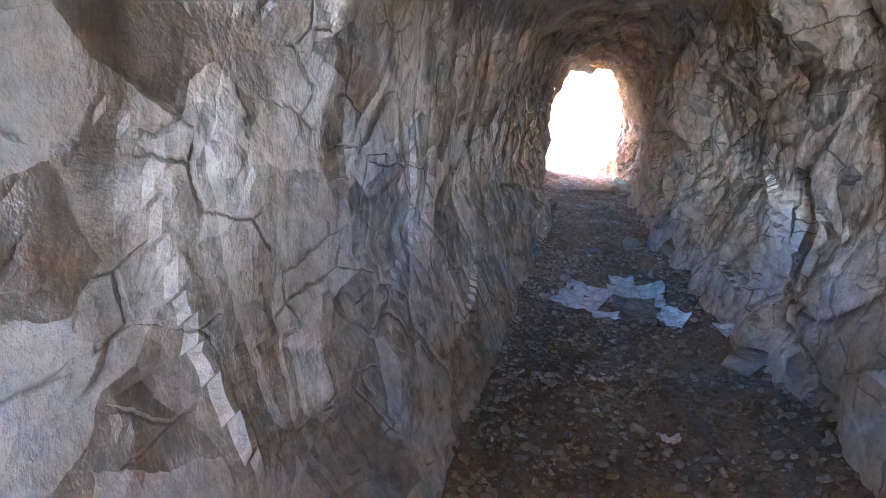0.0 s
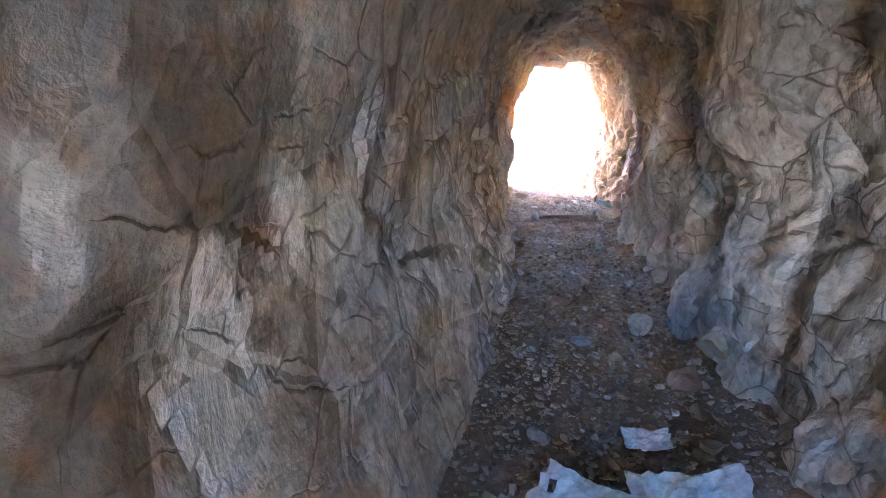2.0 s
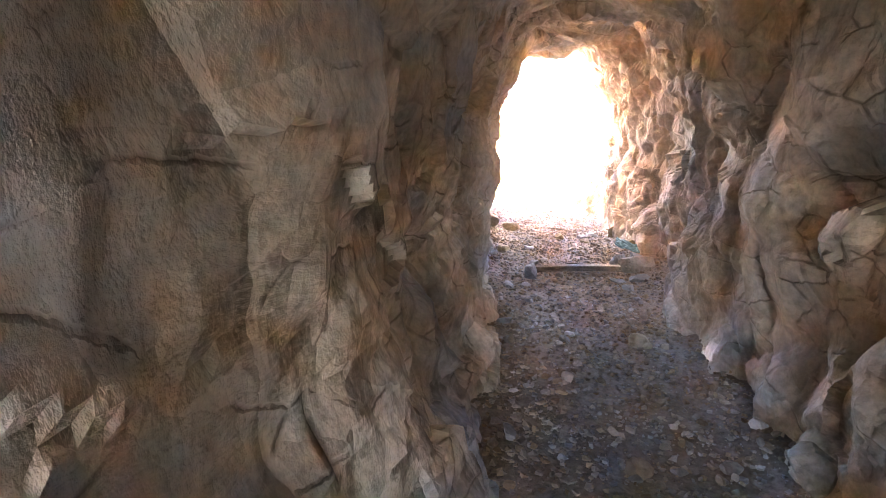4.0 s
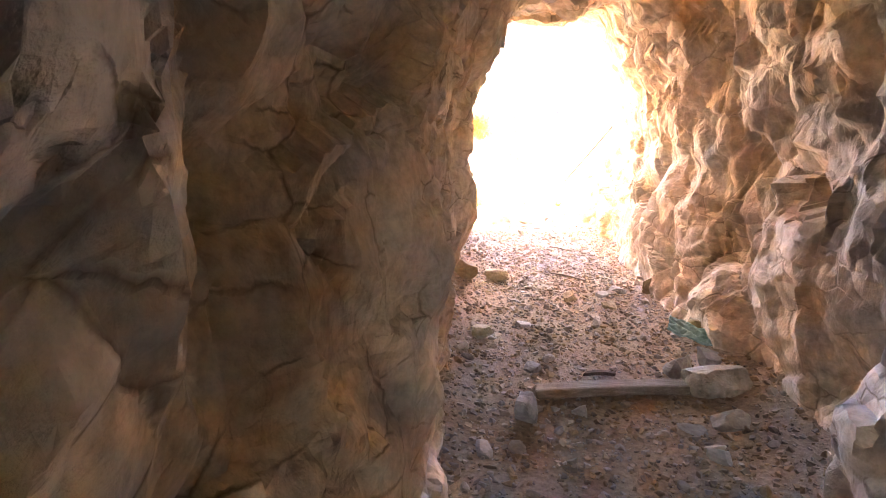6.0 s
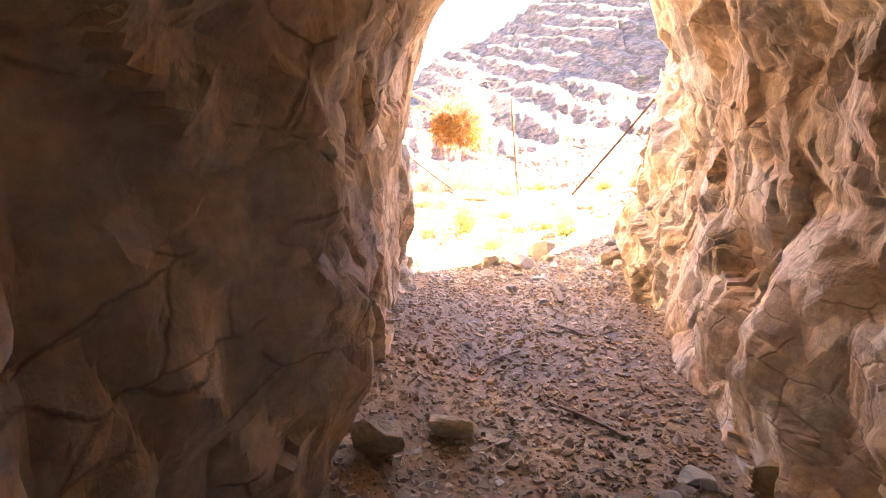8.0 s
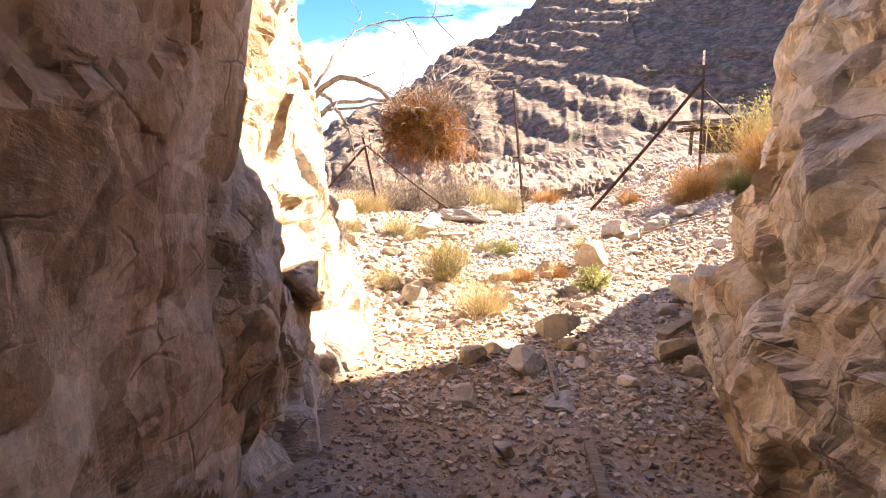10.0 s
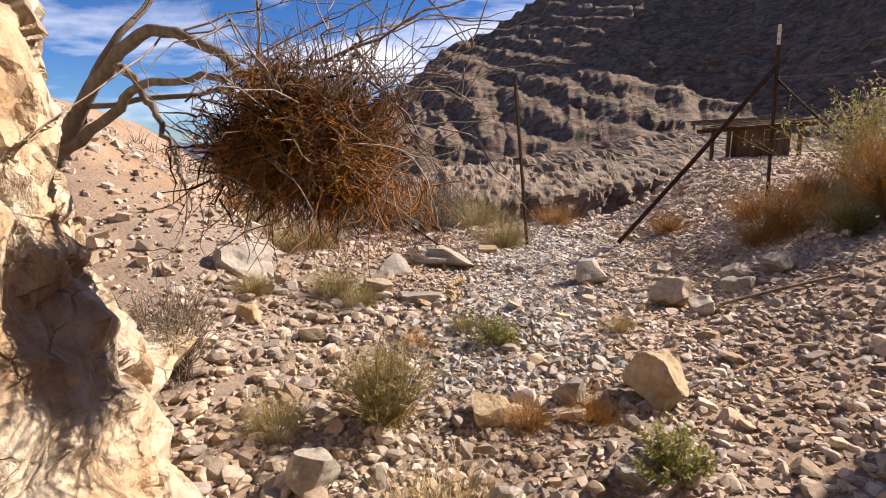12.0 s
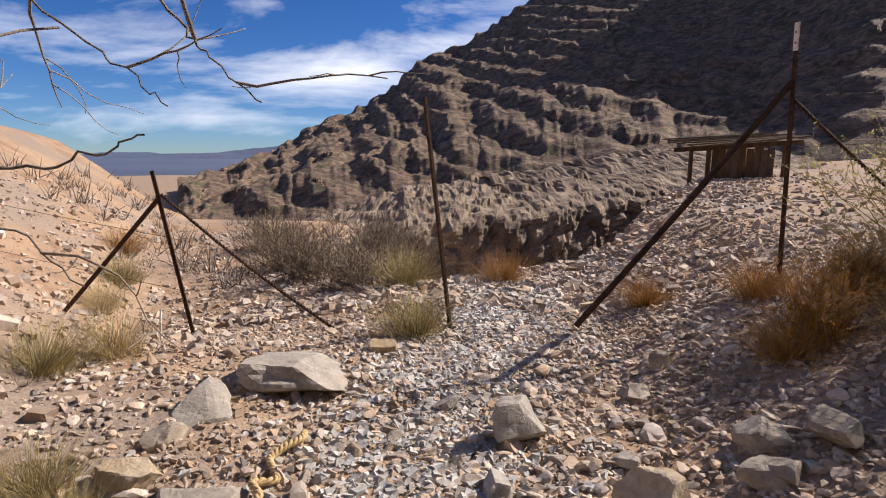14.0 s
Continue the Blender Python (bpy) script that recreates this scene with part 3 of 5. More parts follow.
def stone_shape(seed, sub, flat=0.6, cuts=8, wide=0.8):
    """An angular broken stone of about unit radius: a ball cut by random planes."""
    r = np.random.RandomState(seed)
    v, f = BALLS[sub][0].copy(), BALLS[sub][1]
    v = v / (np.abs(v).max(1) ** 0.6)[:, None]            # blocky to begin with
    for _ in range(cuts):
        n = r.normal(size=3)
        n /= np.linalg.norm(n)
        d = v @ n - r.uniform(0.45, 0.9)
        v -= np.outer(np.clip(d, 0, None), n)
    v *= np.array([1.0, r.uniform(wide - 0.15, wide + 0.1), r.uniform(flat - 0.12, flat + 0.12)])
    if sub >= 3:
        v += (facets(v + seed, 0.55, seed % 97, 1.0, 0.8)[0] * 0.16 + smooth_noise(v + seed, 3.0, seed % 89, 3) * 0.03)[:, None] * v
    return v, f


def chip_shape(seed):
    """A small angular chip: a box with its corners pushed about."""
    r = np.random.RandomState(seed)
    v = np.array([[x, y, z] for x in (-1, 1) for y in (-1, 1) for z in (-1, 1)], dtype=float) * 0.72
    v += r.normal(0, 0.24, v.shape)
    v *= np.array([1.0, r.uniform(0.65, 0.95), r.uniform(0.5, 0.85)])
    f = np.array([[0, 1, 3], [0, 3, 2], [4, 6, 7], [4, 7, 5], [0, 4, 5], [0, 5, 1], [2, 3, 7], [2, 7, 6], [0, 2, 6], [0, 6, 4], [1, 5, 7], [1, 7, 3]])
    return v, f


def turn_matrices(n, r, lean=0.32):
    a, b, c = r.uniform(0, 2 * math.pi, n), r.normal(0, lean, n), r.normal(0, lean, n)
    ca, sa, cb, sb, cc, sc = np.cos(a), np.sin(a), np.cos(b), np.sin(b), np.cos(c), np.sin(c)
    z = np.zeros(n)
    o = np.ones(n)
    A = np.stack([np.stack([ca, -sa, z], 1), np.stack([sa, ca, z], 1), np.stack([z, z, o], 1)], 1)
    B = np.stack([np.stack([cb, z, sb], 1), np.stack([z, o, z], 1), np.stack([-sb, z, cb], 1)], 1)
    C = np.stack([np.stack([o, z, z], 1), np.stack([z, cc, -sc], 1), np.stack([z, sc, cc], 1)], 1)
    return A @ B @ C


def scatter(name, x, y, size, sub, seed, mat, label, sink=0.25):
    """Many small stones lying on the ground, joined into one mesh."""
    r = np.random.RandomState(seed)
    n = len(x)
    z = ground_height(x, y)
    R = turn_matrices(n, r)
    kind = r.randint(0, 10, n)
    vs, fs, at = [], [], 0
    for k in range(10):
        v, f = chip_shape(seed * 100 + k) if sub == 1 else stone_shape(seed * 100 + k, sub, 0.55)
        i = np.nonzero(kind == k)[0]
        if not len(i):
            continue
        w = np.einsum("nij,vj->nvi", R[i], v) * size[i][:, None, None] + np.stack([x[i], y[i], z[i] + size[i] * (0.45 - sink)], 1)[:, None, :]
        vs.append(w.reshape(-1, 3))
        fs.append((f[None] + (np.arange(len(i)) * len(v))[:, None, None]).reshape(-1, 3) + at)
        at += len(i) * len(v)
    ob = part(name, mesh_from(name, np.concatenate(vs), np.concatenate(fs), mat, smooth=False))
    return tagged(ob, label, "gravel", kind="stuff")


def sizes(n, r, lo, hi, power=2.6):
    return lo + (hi - lo) * r.uniform(0, 1, n) ** power


def lay_gravel():
    r = np.random.RandomState(3)
    n = 44000
    scatter("tunnel_gravel", r.uniform(-1.25, 1.15, n), r.uniform(0.8, 17.0, n), sizes(n, r, 0.004, 0.021, 2.3), 1, 31, FLOOR_CHIP, "loose grey-brown gravel on the tunnel floor")
    n = 4200
    scatter("tunnel_rubble", r.uniform(-0.95, 1.15, n), r.uniform(0.5, 17.0, n), sizes(n, r, 0.010, 0.038, 2.0), 2, 32, FLOOR_CHIP, "broken limestone rubble on the tunnel floor")
    n = 52000
    x = np.clip(r.normal(0.1, 1.9, n), -4.3, 4.6)
    y = 15.5 + 12.0 * r.uniform(0, 1, n) ** 0.9
    scatter("spoil_gravel", x, y, sizes(n, r, 0.007, 0.031, 1.9), 1, 33, PEBBLE, "loose pale gravel on the spoil heap")
    n = 3600
    x = np.clip(r.normal(0.2, 1.7, n), -4.0, 4.5)
    y = 17.0 + 9.0 * r.uniform(0, 1, n)
    scatter("spoil_rubble", x, y, sizes(n, r, 0.018, 0.065, 2.4), 2, 34, PEBBLE, "broken grey and pinkish limestone on the spoil heap")
    n = 900
    scatter("ledge_rubble", r.uniform(-3.2, -1.1, n), r.uniform(16.9, 20.2, n), sizes(n, r, 0.018, 0.085, 2.0), 2, 38, PEBBLE, "broken cream limestone over the low ledges")
    n = 7000
    y = 18.6 + 7.2 * r.uniform(0, 1, n) ** 0.85
    x = -0.55 + 0.10 * (y - 20) + r.normal(0, 0.42, n)
    scatter("grey_gravel", x, y, sizes(n, r, 0.012, 0.038, 1.6), 1, 37, GREY_PEBBLE, "blue-grey gravel washed down the middle of the heap")
    n = 9500
    y = 24 + 20 * r.uniform(0, 1, n) ** 1.3
    x = -1.5 + (y - 24) * 0.42 + r.normal(0, 2.3, n)
    scatter("heap_gravel", x, y, sizes(n, r, 0.025, 0.085, 2.0), 1, 35, PEBBLE, "grey gravel on the far spoil heap")
    n = 6000
    scatter("slope_stones", r.uniform(-11, -2.5, n), r.uniform(18.5, 34, n), sizes(n, r, 0.015, 0.08, 3.0), 1, 36, PEBBLE, "pinkish stones on the bare slope")


lay_gravel()


def rock(x, y, radius, mat, label, seed, flat=0.62, rz=0.0, lean=0.0, sink=0.2, wide=0.8, stretch=1.0):
    v, f = stone_shape(seed, 3 if radius < 0.10 else 4, flat, 8, wide)
    v = v * radius * np.array([stretch, 1, 1])
    ob = part("rock", mesh_from("rock", v, f, mat, smooth=False))
    low = v[:, 2].min()
    sink = 0.35 if mat is GREY_STONE and radius > 0.28 else sink
    ob.matrix_basis = pose(x, y, ground_at(x, y) - low - sink * radius, lean, 0, rz)
    return tagged(ob, label, "rock", "rocks on the ground")


ROCKS = [
    (-0.11, 16.88, 0.17, 0, "blocky pale grey limestone rock on the gravel", .8, 20), (-0.31, 16.2, 0.15, 0, "pale angular limestone rock in the shade", .7, 60),
    (-0.46, 16.66, 0.15, 1, "flat tan limestone slab beside a larger rock", .3, 10), (-0.08, 15.79, 0.14, 0, "long flat grey rock half sunk in gravel", .35, 70),
    (0.67, 16.54, 0.14, 2, "rounded brown rock against the bank", .8, 0), (0.75, 17.28, 0.08, 0, "small blue-grey rock by the bank", .6, 0),
    (-0.66, 16.27, 0.09, 1, "tan rock in a small pile", .8, 40), (0.17, 16.4, 0.06, 2, "small brown rock on the path", .8, 0), (-0.56, 16.48, 0.07, 1, "small tan rock in a small pile", .7, 30),
    (-0.79, 16.09, 0.07, 1, "small tan rock in a small pile", .8, 70), (-0.65, 15.72, 0.1, 2, "brown rock in the shade", .7, 100),
    (0.28, 18.62, 0.17, 3, "upright yellow limestone rock on the gravel", 1.15, 20), (-0.66, 18.4, 0.15, 3, "ochre wedge-shaped limestone rock", .75, 120),
    (-1.45, 17.78, 0.14, 0, "pale pointed limestone rock leaning on a shrub", .9, 60), (-0.19, 18.6, 0.13, 0, "pale grey limestone rock beside dry grass", .6, 15),
    (1.69, 20.79, 0.16, 0, "pale limestone rock in a row of stones", .6, 45), (1.37, 20.91, 0.14, 0, "tan limestone rock in a row of stones", .6, 5),
    (0.89, 20.18, 0.13, 3, "flat-topped ochre rock on the gravel", .7, 80), (1.28, 20.59, 0.15, 0, "split grey rock on the gravel", .7, 33),
    (-2.56, 19.2, 0.12, 3, "ochre rock on bare ledge", .7, 10), (-2.09, 19.27, 0.1, 3, "angular tan rock on bare ledge", .7, 44),
    (-1.91, 20.6, 0.12, 0, "flat pale rock on gravel", .5, 20), (0.1, 21.05, 0.19, 0, "angular pinkish-grey rock with a flat top", .75, 25),
    (-1.53, 21.65, 0.42, 4, "large smooth pale grey boulder sunk in gravel", .55, 12), (-1.93, 21.1, 0.34, 4, "flat grey boulder half buried in gravel", .5, 155),
    (-1.84, 20.28, 0.16, 3, "blocky yellowish rock on the gravel", .6, 10), (-1.46, 20.2, 0.21, 4, "flat pale grey rock on the gravel", .45, 20),
    (0.64, 20.85, 0.10, 0, "small pale rock on gravel", .7, 0), (0.87, 21.75, 0.12, 0, "tan rock on the shaded gravel", .7, 10), (-0.01, 20.43, 0.12, 0, "grey angular rock on gravel", .7, 70),
    (0.72, 20.38, 0.17, 3, "tan angular rock with a dark underside", .8, 130), (-1.08, 22.36, 0.13, 2, "reddish-brown rock on gravel", .5, 10), (-0.4, 21.4, 0.09, 0, "pinkish rock on gravel", .7, 10),
    (1.16, 22.2, 0.12, 0, "pale rock in shrub shade", .7, 50), (1.35, 20.64, 0.14, 0, "grey rock in shrub shade", .6, 50), (0.07, 17.88, 0.1, 0, "pale rock beside a green plant", .6, 0),
    (1.05, 17.51, 0.2, 3, "tan block fallen from the bank", .7, 20), (1.23, 18.05, 0.15, 0, "blue-grey rock on the shaded path", .6, 60), (-0.52, 17.68, 0.09, 0, "pale rock on gravel", .6, 60),
    (0.71, 5.38, 0.10, 5, "reddish-brown rounded rock on the tunnel floor", .8, 0), (0.93, 5.6, 0.16, 2, "dark brown rock by the tunnel wall", .8, 0), (0.6, 6.2, 0.10, 2, "brown rock on the tunnel floor", .8, 50),
    (0.91, 7.2, 0.13, 2, "tan rock at the foot of the tunnel wall", .6, 50), (0.51, 8.6, 0.07, 3, "pale rock on the tunnel floor", .8, 10), (0.66, 7.3, 0.06, 0, "small pale rock on the tunnel floor", .4, 30),
    (0.2, 5.9, 0.07, 0, "flat pale stone on the tunnel floor", .35, 10), (-0.38, 8.9, 0.06, 0, "flat white stone by the tunnel wall", .4, 30), (1.2, 3.5, 0.2, 0, "pale grey block at the tunnel wall", .6, 30),
    (1.15, 4.6, 0.18, 2, "dark brown slab at the tunnel wall", .5, 80), (1.25, 2.9, 0.2, 0, "pale broken block at the tunnel wall", .8, 10), (0.95, 3.1, 0.15, 0, "pale block on the tunnel floor", .6, 50),
    (0.8, 10.62, 0.15, 2, "tan slab beside the plank", .5, 20), (0.85, 10.95, 0.12, 0, "broken pale stone in a rubble pile", .6, 60), (0.66, 10.8, 0.09, 0, "pale cube-like stone in a rubble pile", .8, 15),
    (0.78, 10.3, 0.11, 0, "flat pale flake in a rubble pile", .35, 70), (0.58, 10.2, 0.09, 0, "flat grey flake by the plank", .4, 0), (-0.22, 10.2, 0.12, 0, "angular grey rock by the plank", .6, 60),
    (0.95, 11.2, 0.13, 2, "tan rock under the wall", .7, 10), (-0.55, 12.62, 0.13, 3, "orange-tan rock by the tunnel wall", .7, 10), (0.09, 12.12, 0.08, 3, "yellowish rock on the tunnel floor", .8, 40),
    (0.52, 12.45, 0.09, 0, "flat pale stone on the tunnel floor", .35, 0), (-0.53, 11.2, 0.08, 2, "brown stone by the tunnel wall", .7, 0), (0.4, 12, 0.07, 2, "tan stone on the tunnel floor", .6, 0),
    (0.74, 16.34, 0.09, 2, "brown rock against the bank", .8, 0), (-0.1, 14.9, 0.06, 0, "flat pale stone by the mouth", .5, 60), (-0.37, 15.2, 0.07, 0, "white stone by the mouth", .6, 30), (0.85, 12.4, 0.12, 3, "tan rock at the foot of the wall", .8, 30),
    (1, 12.8, 0.14, 3, "tan block at the foot of the wall", .8, 70), (-0.8, 12.2, 0.12, 3, "tan block at the foot of the wall", .8, 30),
]
STONES_OF = [GREY_STONE, OCHRE_STONE, OCHRE_STONE, OCHRE_STONE, GREY_STONE, RED_STONE]
for i, (x, y, rad, kind, label, flat, rz) in enumerate(ROCKS):
    rock(x, y, rad, STONES_OF[kind], label, 500 + i, flat, rz, lean=(i * 37 % 23) - 11)


def ledge_block(x, y, z, r, seed, squash, rz, label, mat):
    v, f = stone_shape(seed, 4, squash, 9, 0.9)
    v = v + (rock_relief(v * r * 1.0 + seed, 0.10, seed) / r)[:, None] * v
    ob = part("boulder", mesh_from("boulder", v * r, f, mat, smooth=False))
    ob.matrix_basis = pose(x, y, z, 0, 0, rz)
    tagged(ob, label, "boulder", "boulders at the mouth")


ledge_block(-1.66, 15.80, 1.48, 0.30, 811, 0.60, 20, "jutting limestone block at the foot of the face", CLIFF)
ledge_block(-1.62, 14.95, 0.80, 0.36, 812, 0.7, 80, "shaded limestone boulder at the foot of the face", CLIFF)
ledge_block(-1.72, 16.05, 0.98, 0.40, 813, 0.8, 140, "sunlit cream limestone boulder at the foot of the face", CLIFF)
ledge_block(-2.02, 16.9, 0.78, 0.42, 814, 0.8, 40, "sunlit cream limestone boulder beside dry grass", CLIFF)
ledge_block(-2.40, 18.6, 0.80, 0.70, 817, 0.28, 30, "low cream bedrock ledge with ochre stains", CLIFF)
ledge_block(-2.05, 18.05, 0.68, 0.55, 818, 0.3, 100, "low ochre bedrock ledge beside the shrub", CLIFF)
ledge_block(-2.9, 17.95, 1.15, 0.6, 819, 0.45, 10, "cream bedrock shelf under the dry shrub", CLIFF)
ledge_block(1.05, 16.75, 1.05, 0.36, 815, 0.8, 40, "shaded tan limestone boulder at the bank", CLIFF)
ledge_block(-3.1, 19.9, 1.35, 0.36, 816, 0.8, 15, "white limestone boulder behind the bare tree", GREY_STONE)


# ---------------------------------------------------------------- tubes and twigs
def tube(points, radii, sides=6):
    """Vertices and faces of a tapering tube along points."""
    P = np.asarray(points, dtype=float)
    n = len(P)
    T = np.gradient(P, axis=0)
    T /= np.linalg.norm(T, axis=1)[:, None] + 1e-9
    ref = np.where(np.abs(T[:, 2:3]) > 0.9, np.array([[1.0, 0, 0]]), np.array([[0, 0, 1.0]]))
    U = np.cross(T, ref)
    U /= np.linalg.norm(U, axis=1)[:, None] + 1e-9
    V = np.cross(T, U)
    a = np.linspace(0, 2 * math.pi, sides, endpoint=False)
    ring = U[:, None, :] * np.cos(a)[None, :, None] + V[:, None, :] * np.sin(a)[None, :, None]
    v = (P[:, None, :] + ring * np.asarray(radii)[:, None, None]).reshape(-1, 3)
    i = np.arange(n * sides).reshape(n, sides)
    j = np.roll(i, -1, axis=1)
    f = np.stack([i[:-1].ravel(), j[:-1].ravel(), j[1:].ravel(), i[1:].ravel()], 1)
    return v, f


def merged(pieces):
    vs, fs, at = [], [], 0
    for v, f in pieces:
        vs.append(v)
        fs.append(f + at)
        at += len(v)
    return np.concatenate(vs), np.concatenate(fs)


def curve_points(knots, n):
    """A smooth line through knots (Catmull-Rom)."""
    K = np.asarray(knots, dtype=float)
    K = np.vstack([2 * K[0] - K[1], K, 2 * K[-1] - K[-2]])
    out = []
    m = len(K) - 3
    for t in np.linspace(0, m - 1e-6, n):
        i = int(t)
        u = t - i
        a, b, c, d = K[i:i + 4]
        out.append(0.5 * (2 * b + (c - a) * u + (2 * a - 5 * b + 4 * c - d) * u * u + (3 * b - a - 3 * c + d) * u ** 3))
    return np.array(out)


def wander(start, way, length, r, n=6, bendy=0.35, drop=0.0):
    p = [np.asarray(start, dtype=float)]
    d = np.asarray(way, dtype=float)
    d = d / np.linalg.norm(d)
    for _ in range(n):
        d = d + r.normal(0, bendy, 3) * 0.5 + np.array([0, 0, drop])
        d /= np.linalg.norm(d)
        p.append(p[-1] + d * length / n)
    return np.array(p)


def blades(n, r, height, spread, width, droop=0.35, segs=3):
    """Grass: n thin bent blades from one root, each a narrow three-sided strip."""
    out = []
    for _ in range(n):
        a = r.uniform(0, 2 * math.pi)
        root = np.array([math.cos(a), math.sin(a), 0]) * abs(r.normal(0, spread * 0.35))
        lean = abs(r.normal(0, 0.55)) * spread / max(height, 0.01) * 1.3
        d = np.array([math.cos(a) * lean + r.normal(0, 0.3), math.sin(a) * lean + r.normal(0, 0.3), 1.0])
        d /= np.linalg.norm(d)
        h = height * r.uniform(0.45, 1.0)
        p = [root]
        for _ in range(segs):
            d = d + np.array([math.cos(a), math.sin(a), -0.4]) * droop / segs * r.uniform(-0.2, 1.4) + r.normal(0, 0.12, 3)
            d /= np.linalg.norm(d)
            p.append(p[-1] + d * h / segs)
        out.append(tube(p, np.linspace(width, width * 0.25, segs + 1), 3))
    return merged(out)


def grass_tuft(seed, n, height, spread, mat, width=0.0022):
    r = np.random.RandomState(seed)
    v, f = blades(n, r, height, spread, width)
    return mesh_from("grass_tuft", v, f, mat)


def shrub_mesh(seed, n, height, spread, mat, width=0.003, leaves=0, leaf=0.012):
    """A twiggy dome: stems that fork twice, with small leaves."""
    r = np.random.RandomState(seed)
    out, tips = [], []
    for _ in range(n):
        a, b = r.uniform(0, 2 * math.pi), abs(r.normal(0, 0.6))
        d = np.array([math.cos(a) * b * spread / height, math.sin(a) * b * spread / height, 1.0])
        p = wander(np.array([r.normal(0, spread * 0.12), r.normal(0, spread * 0.12), 0]), d, height * r.uniform(0.55, 1.0), r, 5, 0.3)
        out.append(tube(p, np.linspace(width * 1.5, width * 0.6, len(p)), 3))
        for k in range(5):
            q = p[r.randint(1, len(p))]
            s = wander(q, d + r.normal(0, 0.8, 3), height * r.uniform(0.15, 0.45), r, 3, 0.4)
            out.append(tube(s, np.linspace(width * 0.9, width * 0.35, len(s)), 3))
            tips.append(s)
    stems = merged(out)
    foliage = None
    if leaves:
        t = np.concatenate(tips)
        c = t[r.randint(0, len(t), leaves)] + r.normal(0, leaf * 0.8, (leaves, 3))
        R = turn_matrices(leaves, r, 0.8)
        q = np.array([[-1, 0, 0], [0, -0.34, 0.08], [1, 0, 0], [0, 0.34, 0.08]]) * leaf
        w = np.einsum("nij,vj->nvi", R, q) * r.uniform(0.6, 1.3, leaves)[:, None, None] + c[:, None, :]
        foliage = (w.reshape(-1, 3), np.arange(leaves * 4).reshape(-1, 4))
    return stems, foliage


def shrub(name, x, y, label, category, group, seed, n, height, spread, stem_mat, leaf_mat=None, leaves=0, width=0.003, leaf=0.012, rz=0):
    base = new(name)
    base.matrix_basis = pose(x, y, ground_at(x, y) - 0.015, 0, 0, rz)
    stems, foliage = shrub_mesh(seed, n, height, spread, stem_mat, width, leaves, leaf)
    tagged(part("stem_growth", mesh_from("stem_growth", stems[0], stems[1], stem_mat), base), kind="stuff")
    if foliage:
        tagged(part("foliage", mesh_from("foliage", foliage[0], foliage[1], leaf_mat), base), kind="stuff")
    return tagged(base, label, category, group)


# dry grass tufts
TUFTS = [(-0.74, 17.4, 0, 1.25), (-0.43, 18.31, 1, 0.8), (-1.79, 18.11, 2, 1.0), (1.37, 23.89, 1, 1.5), (-0.92, 22.91, 2, 1.9), (-3.02, 21.58, 0, 1.3), (-3.17, 21.11, 2, 1.5), (-2.2, 20.05, 2, 1.2),
         (-0.08, 18.36, 1, 0.8), (2.54, 21.51, 2, 1.6), (2.18, 23.15, 1, 1.6), (-1.93, 19.94, 2, 0.9), (-0.98, 19.66, 2, 0.6), (0.2, 19.68, 0, 0.55), (-1.28, 19.34, 1, 0.6), (1.86, 21.8, 1, 1.4), (-2.74, 19.61, 2, 0.9), (2.96, 22.53, 0, 1.8),
         (-6.5, 26, 2, 2.2), (-8, 28, 1, 2.4), (-5.6, 24.5, 0, 1.6), (-1.6, 25.4, 2, 2.2), (-0.2, 25.6, 1, 1.9)]
TUFT_MESH = [grass_tuft(900, 520, 0.36, 0.24, STRAW, 0.0016), grass_tuft(901, 520, 0.28, 0.2, RUSTY, 0.0015), grass_tuft(902, 560, 0.30, 0.2, OLIVE, 0.0015)]
TUFT_SAY = ["pale straw-coloured dry grass tuft in gravel", "rust-orange dry grass tuft in gravel", "olive-brown dry grass tuft in gravel"]
for i, (x, y, kind, size) in enumerate(TUFTS):
    ob = part("grass_tuft", TUFT_MESH[kind])
    ob.matrix_basis = pose(x, y, ground_at(x, y) - 0.01, 0, 0, i * 71) @ Matrix.Scale(size, 4)
    tagged(ob, TUFT_SAY[kind], "grass", "dry grass tufts")

shrub("shrub", -1.21, 18.31, "feathery olive-green shrub with dry stems in gravel", "shrub", "small shrubs", 41, 190, 0.50, 0.40, OLIVE, PALELEAF, 2600, 0.0026, 0.009)
shrub("shrub", 0.23, 17.94, "low leafy green plant among stones", "shrub", "small shrubs", 42, 44, 0.22, 0.30, OLIVE, LEAF, 1700, 0.0022, 0.015)
shrub("shrub", -0.72, 19.4, "low leafy green plant among pale gravel", "shrub", "small shrubs", 43, 44, 0.22, 0.32, OLIVE, LEAF, 1500, 0.0022, 0.015)
shrub("shrub", -2.59, 18.38, "grey-brown dry shrub against the limestone face", "shrub", "small shrubs", 44, 130, 0.6, 0.42, TWIG, OLIVE, 1200, 0.003, 0.010)
shrub("shrub", 2.43, 21.2, "yellow-green grassy plant by the bank", "shrub", "small shrubs", 45, 60, 0.32, 0.26, LEAF, LEAF, 300, 0.003, 0.012)
shrub("bush", 3.38, 22.8, "tall yellow-green feathery bush on the heap", "bush", "bushes by the fence", 46, 120, 1.3, 1.3, OLIVE, PALELEAF, 8000, 0.004, 0.022)
shrub("bush", 2.12, 21.98, "rust-orange dry bush beside the fence post", "bush", "bushes by the fence", 47, 170, 0.55, 0.6, RUSTY, RUSTY, 2000, 0.003, 0.011)
shrub("bush", 2.58, 22.52, "rust-brown dry bush in front of the fence", "bush", "bushes by the fence", 48, 150, 0.5, 0.5, RUSTY, RUSTY, 1500, 0.003, 0.011)
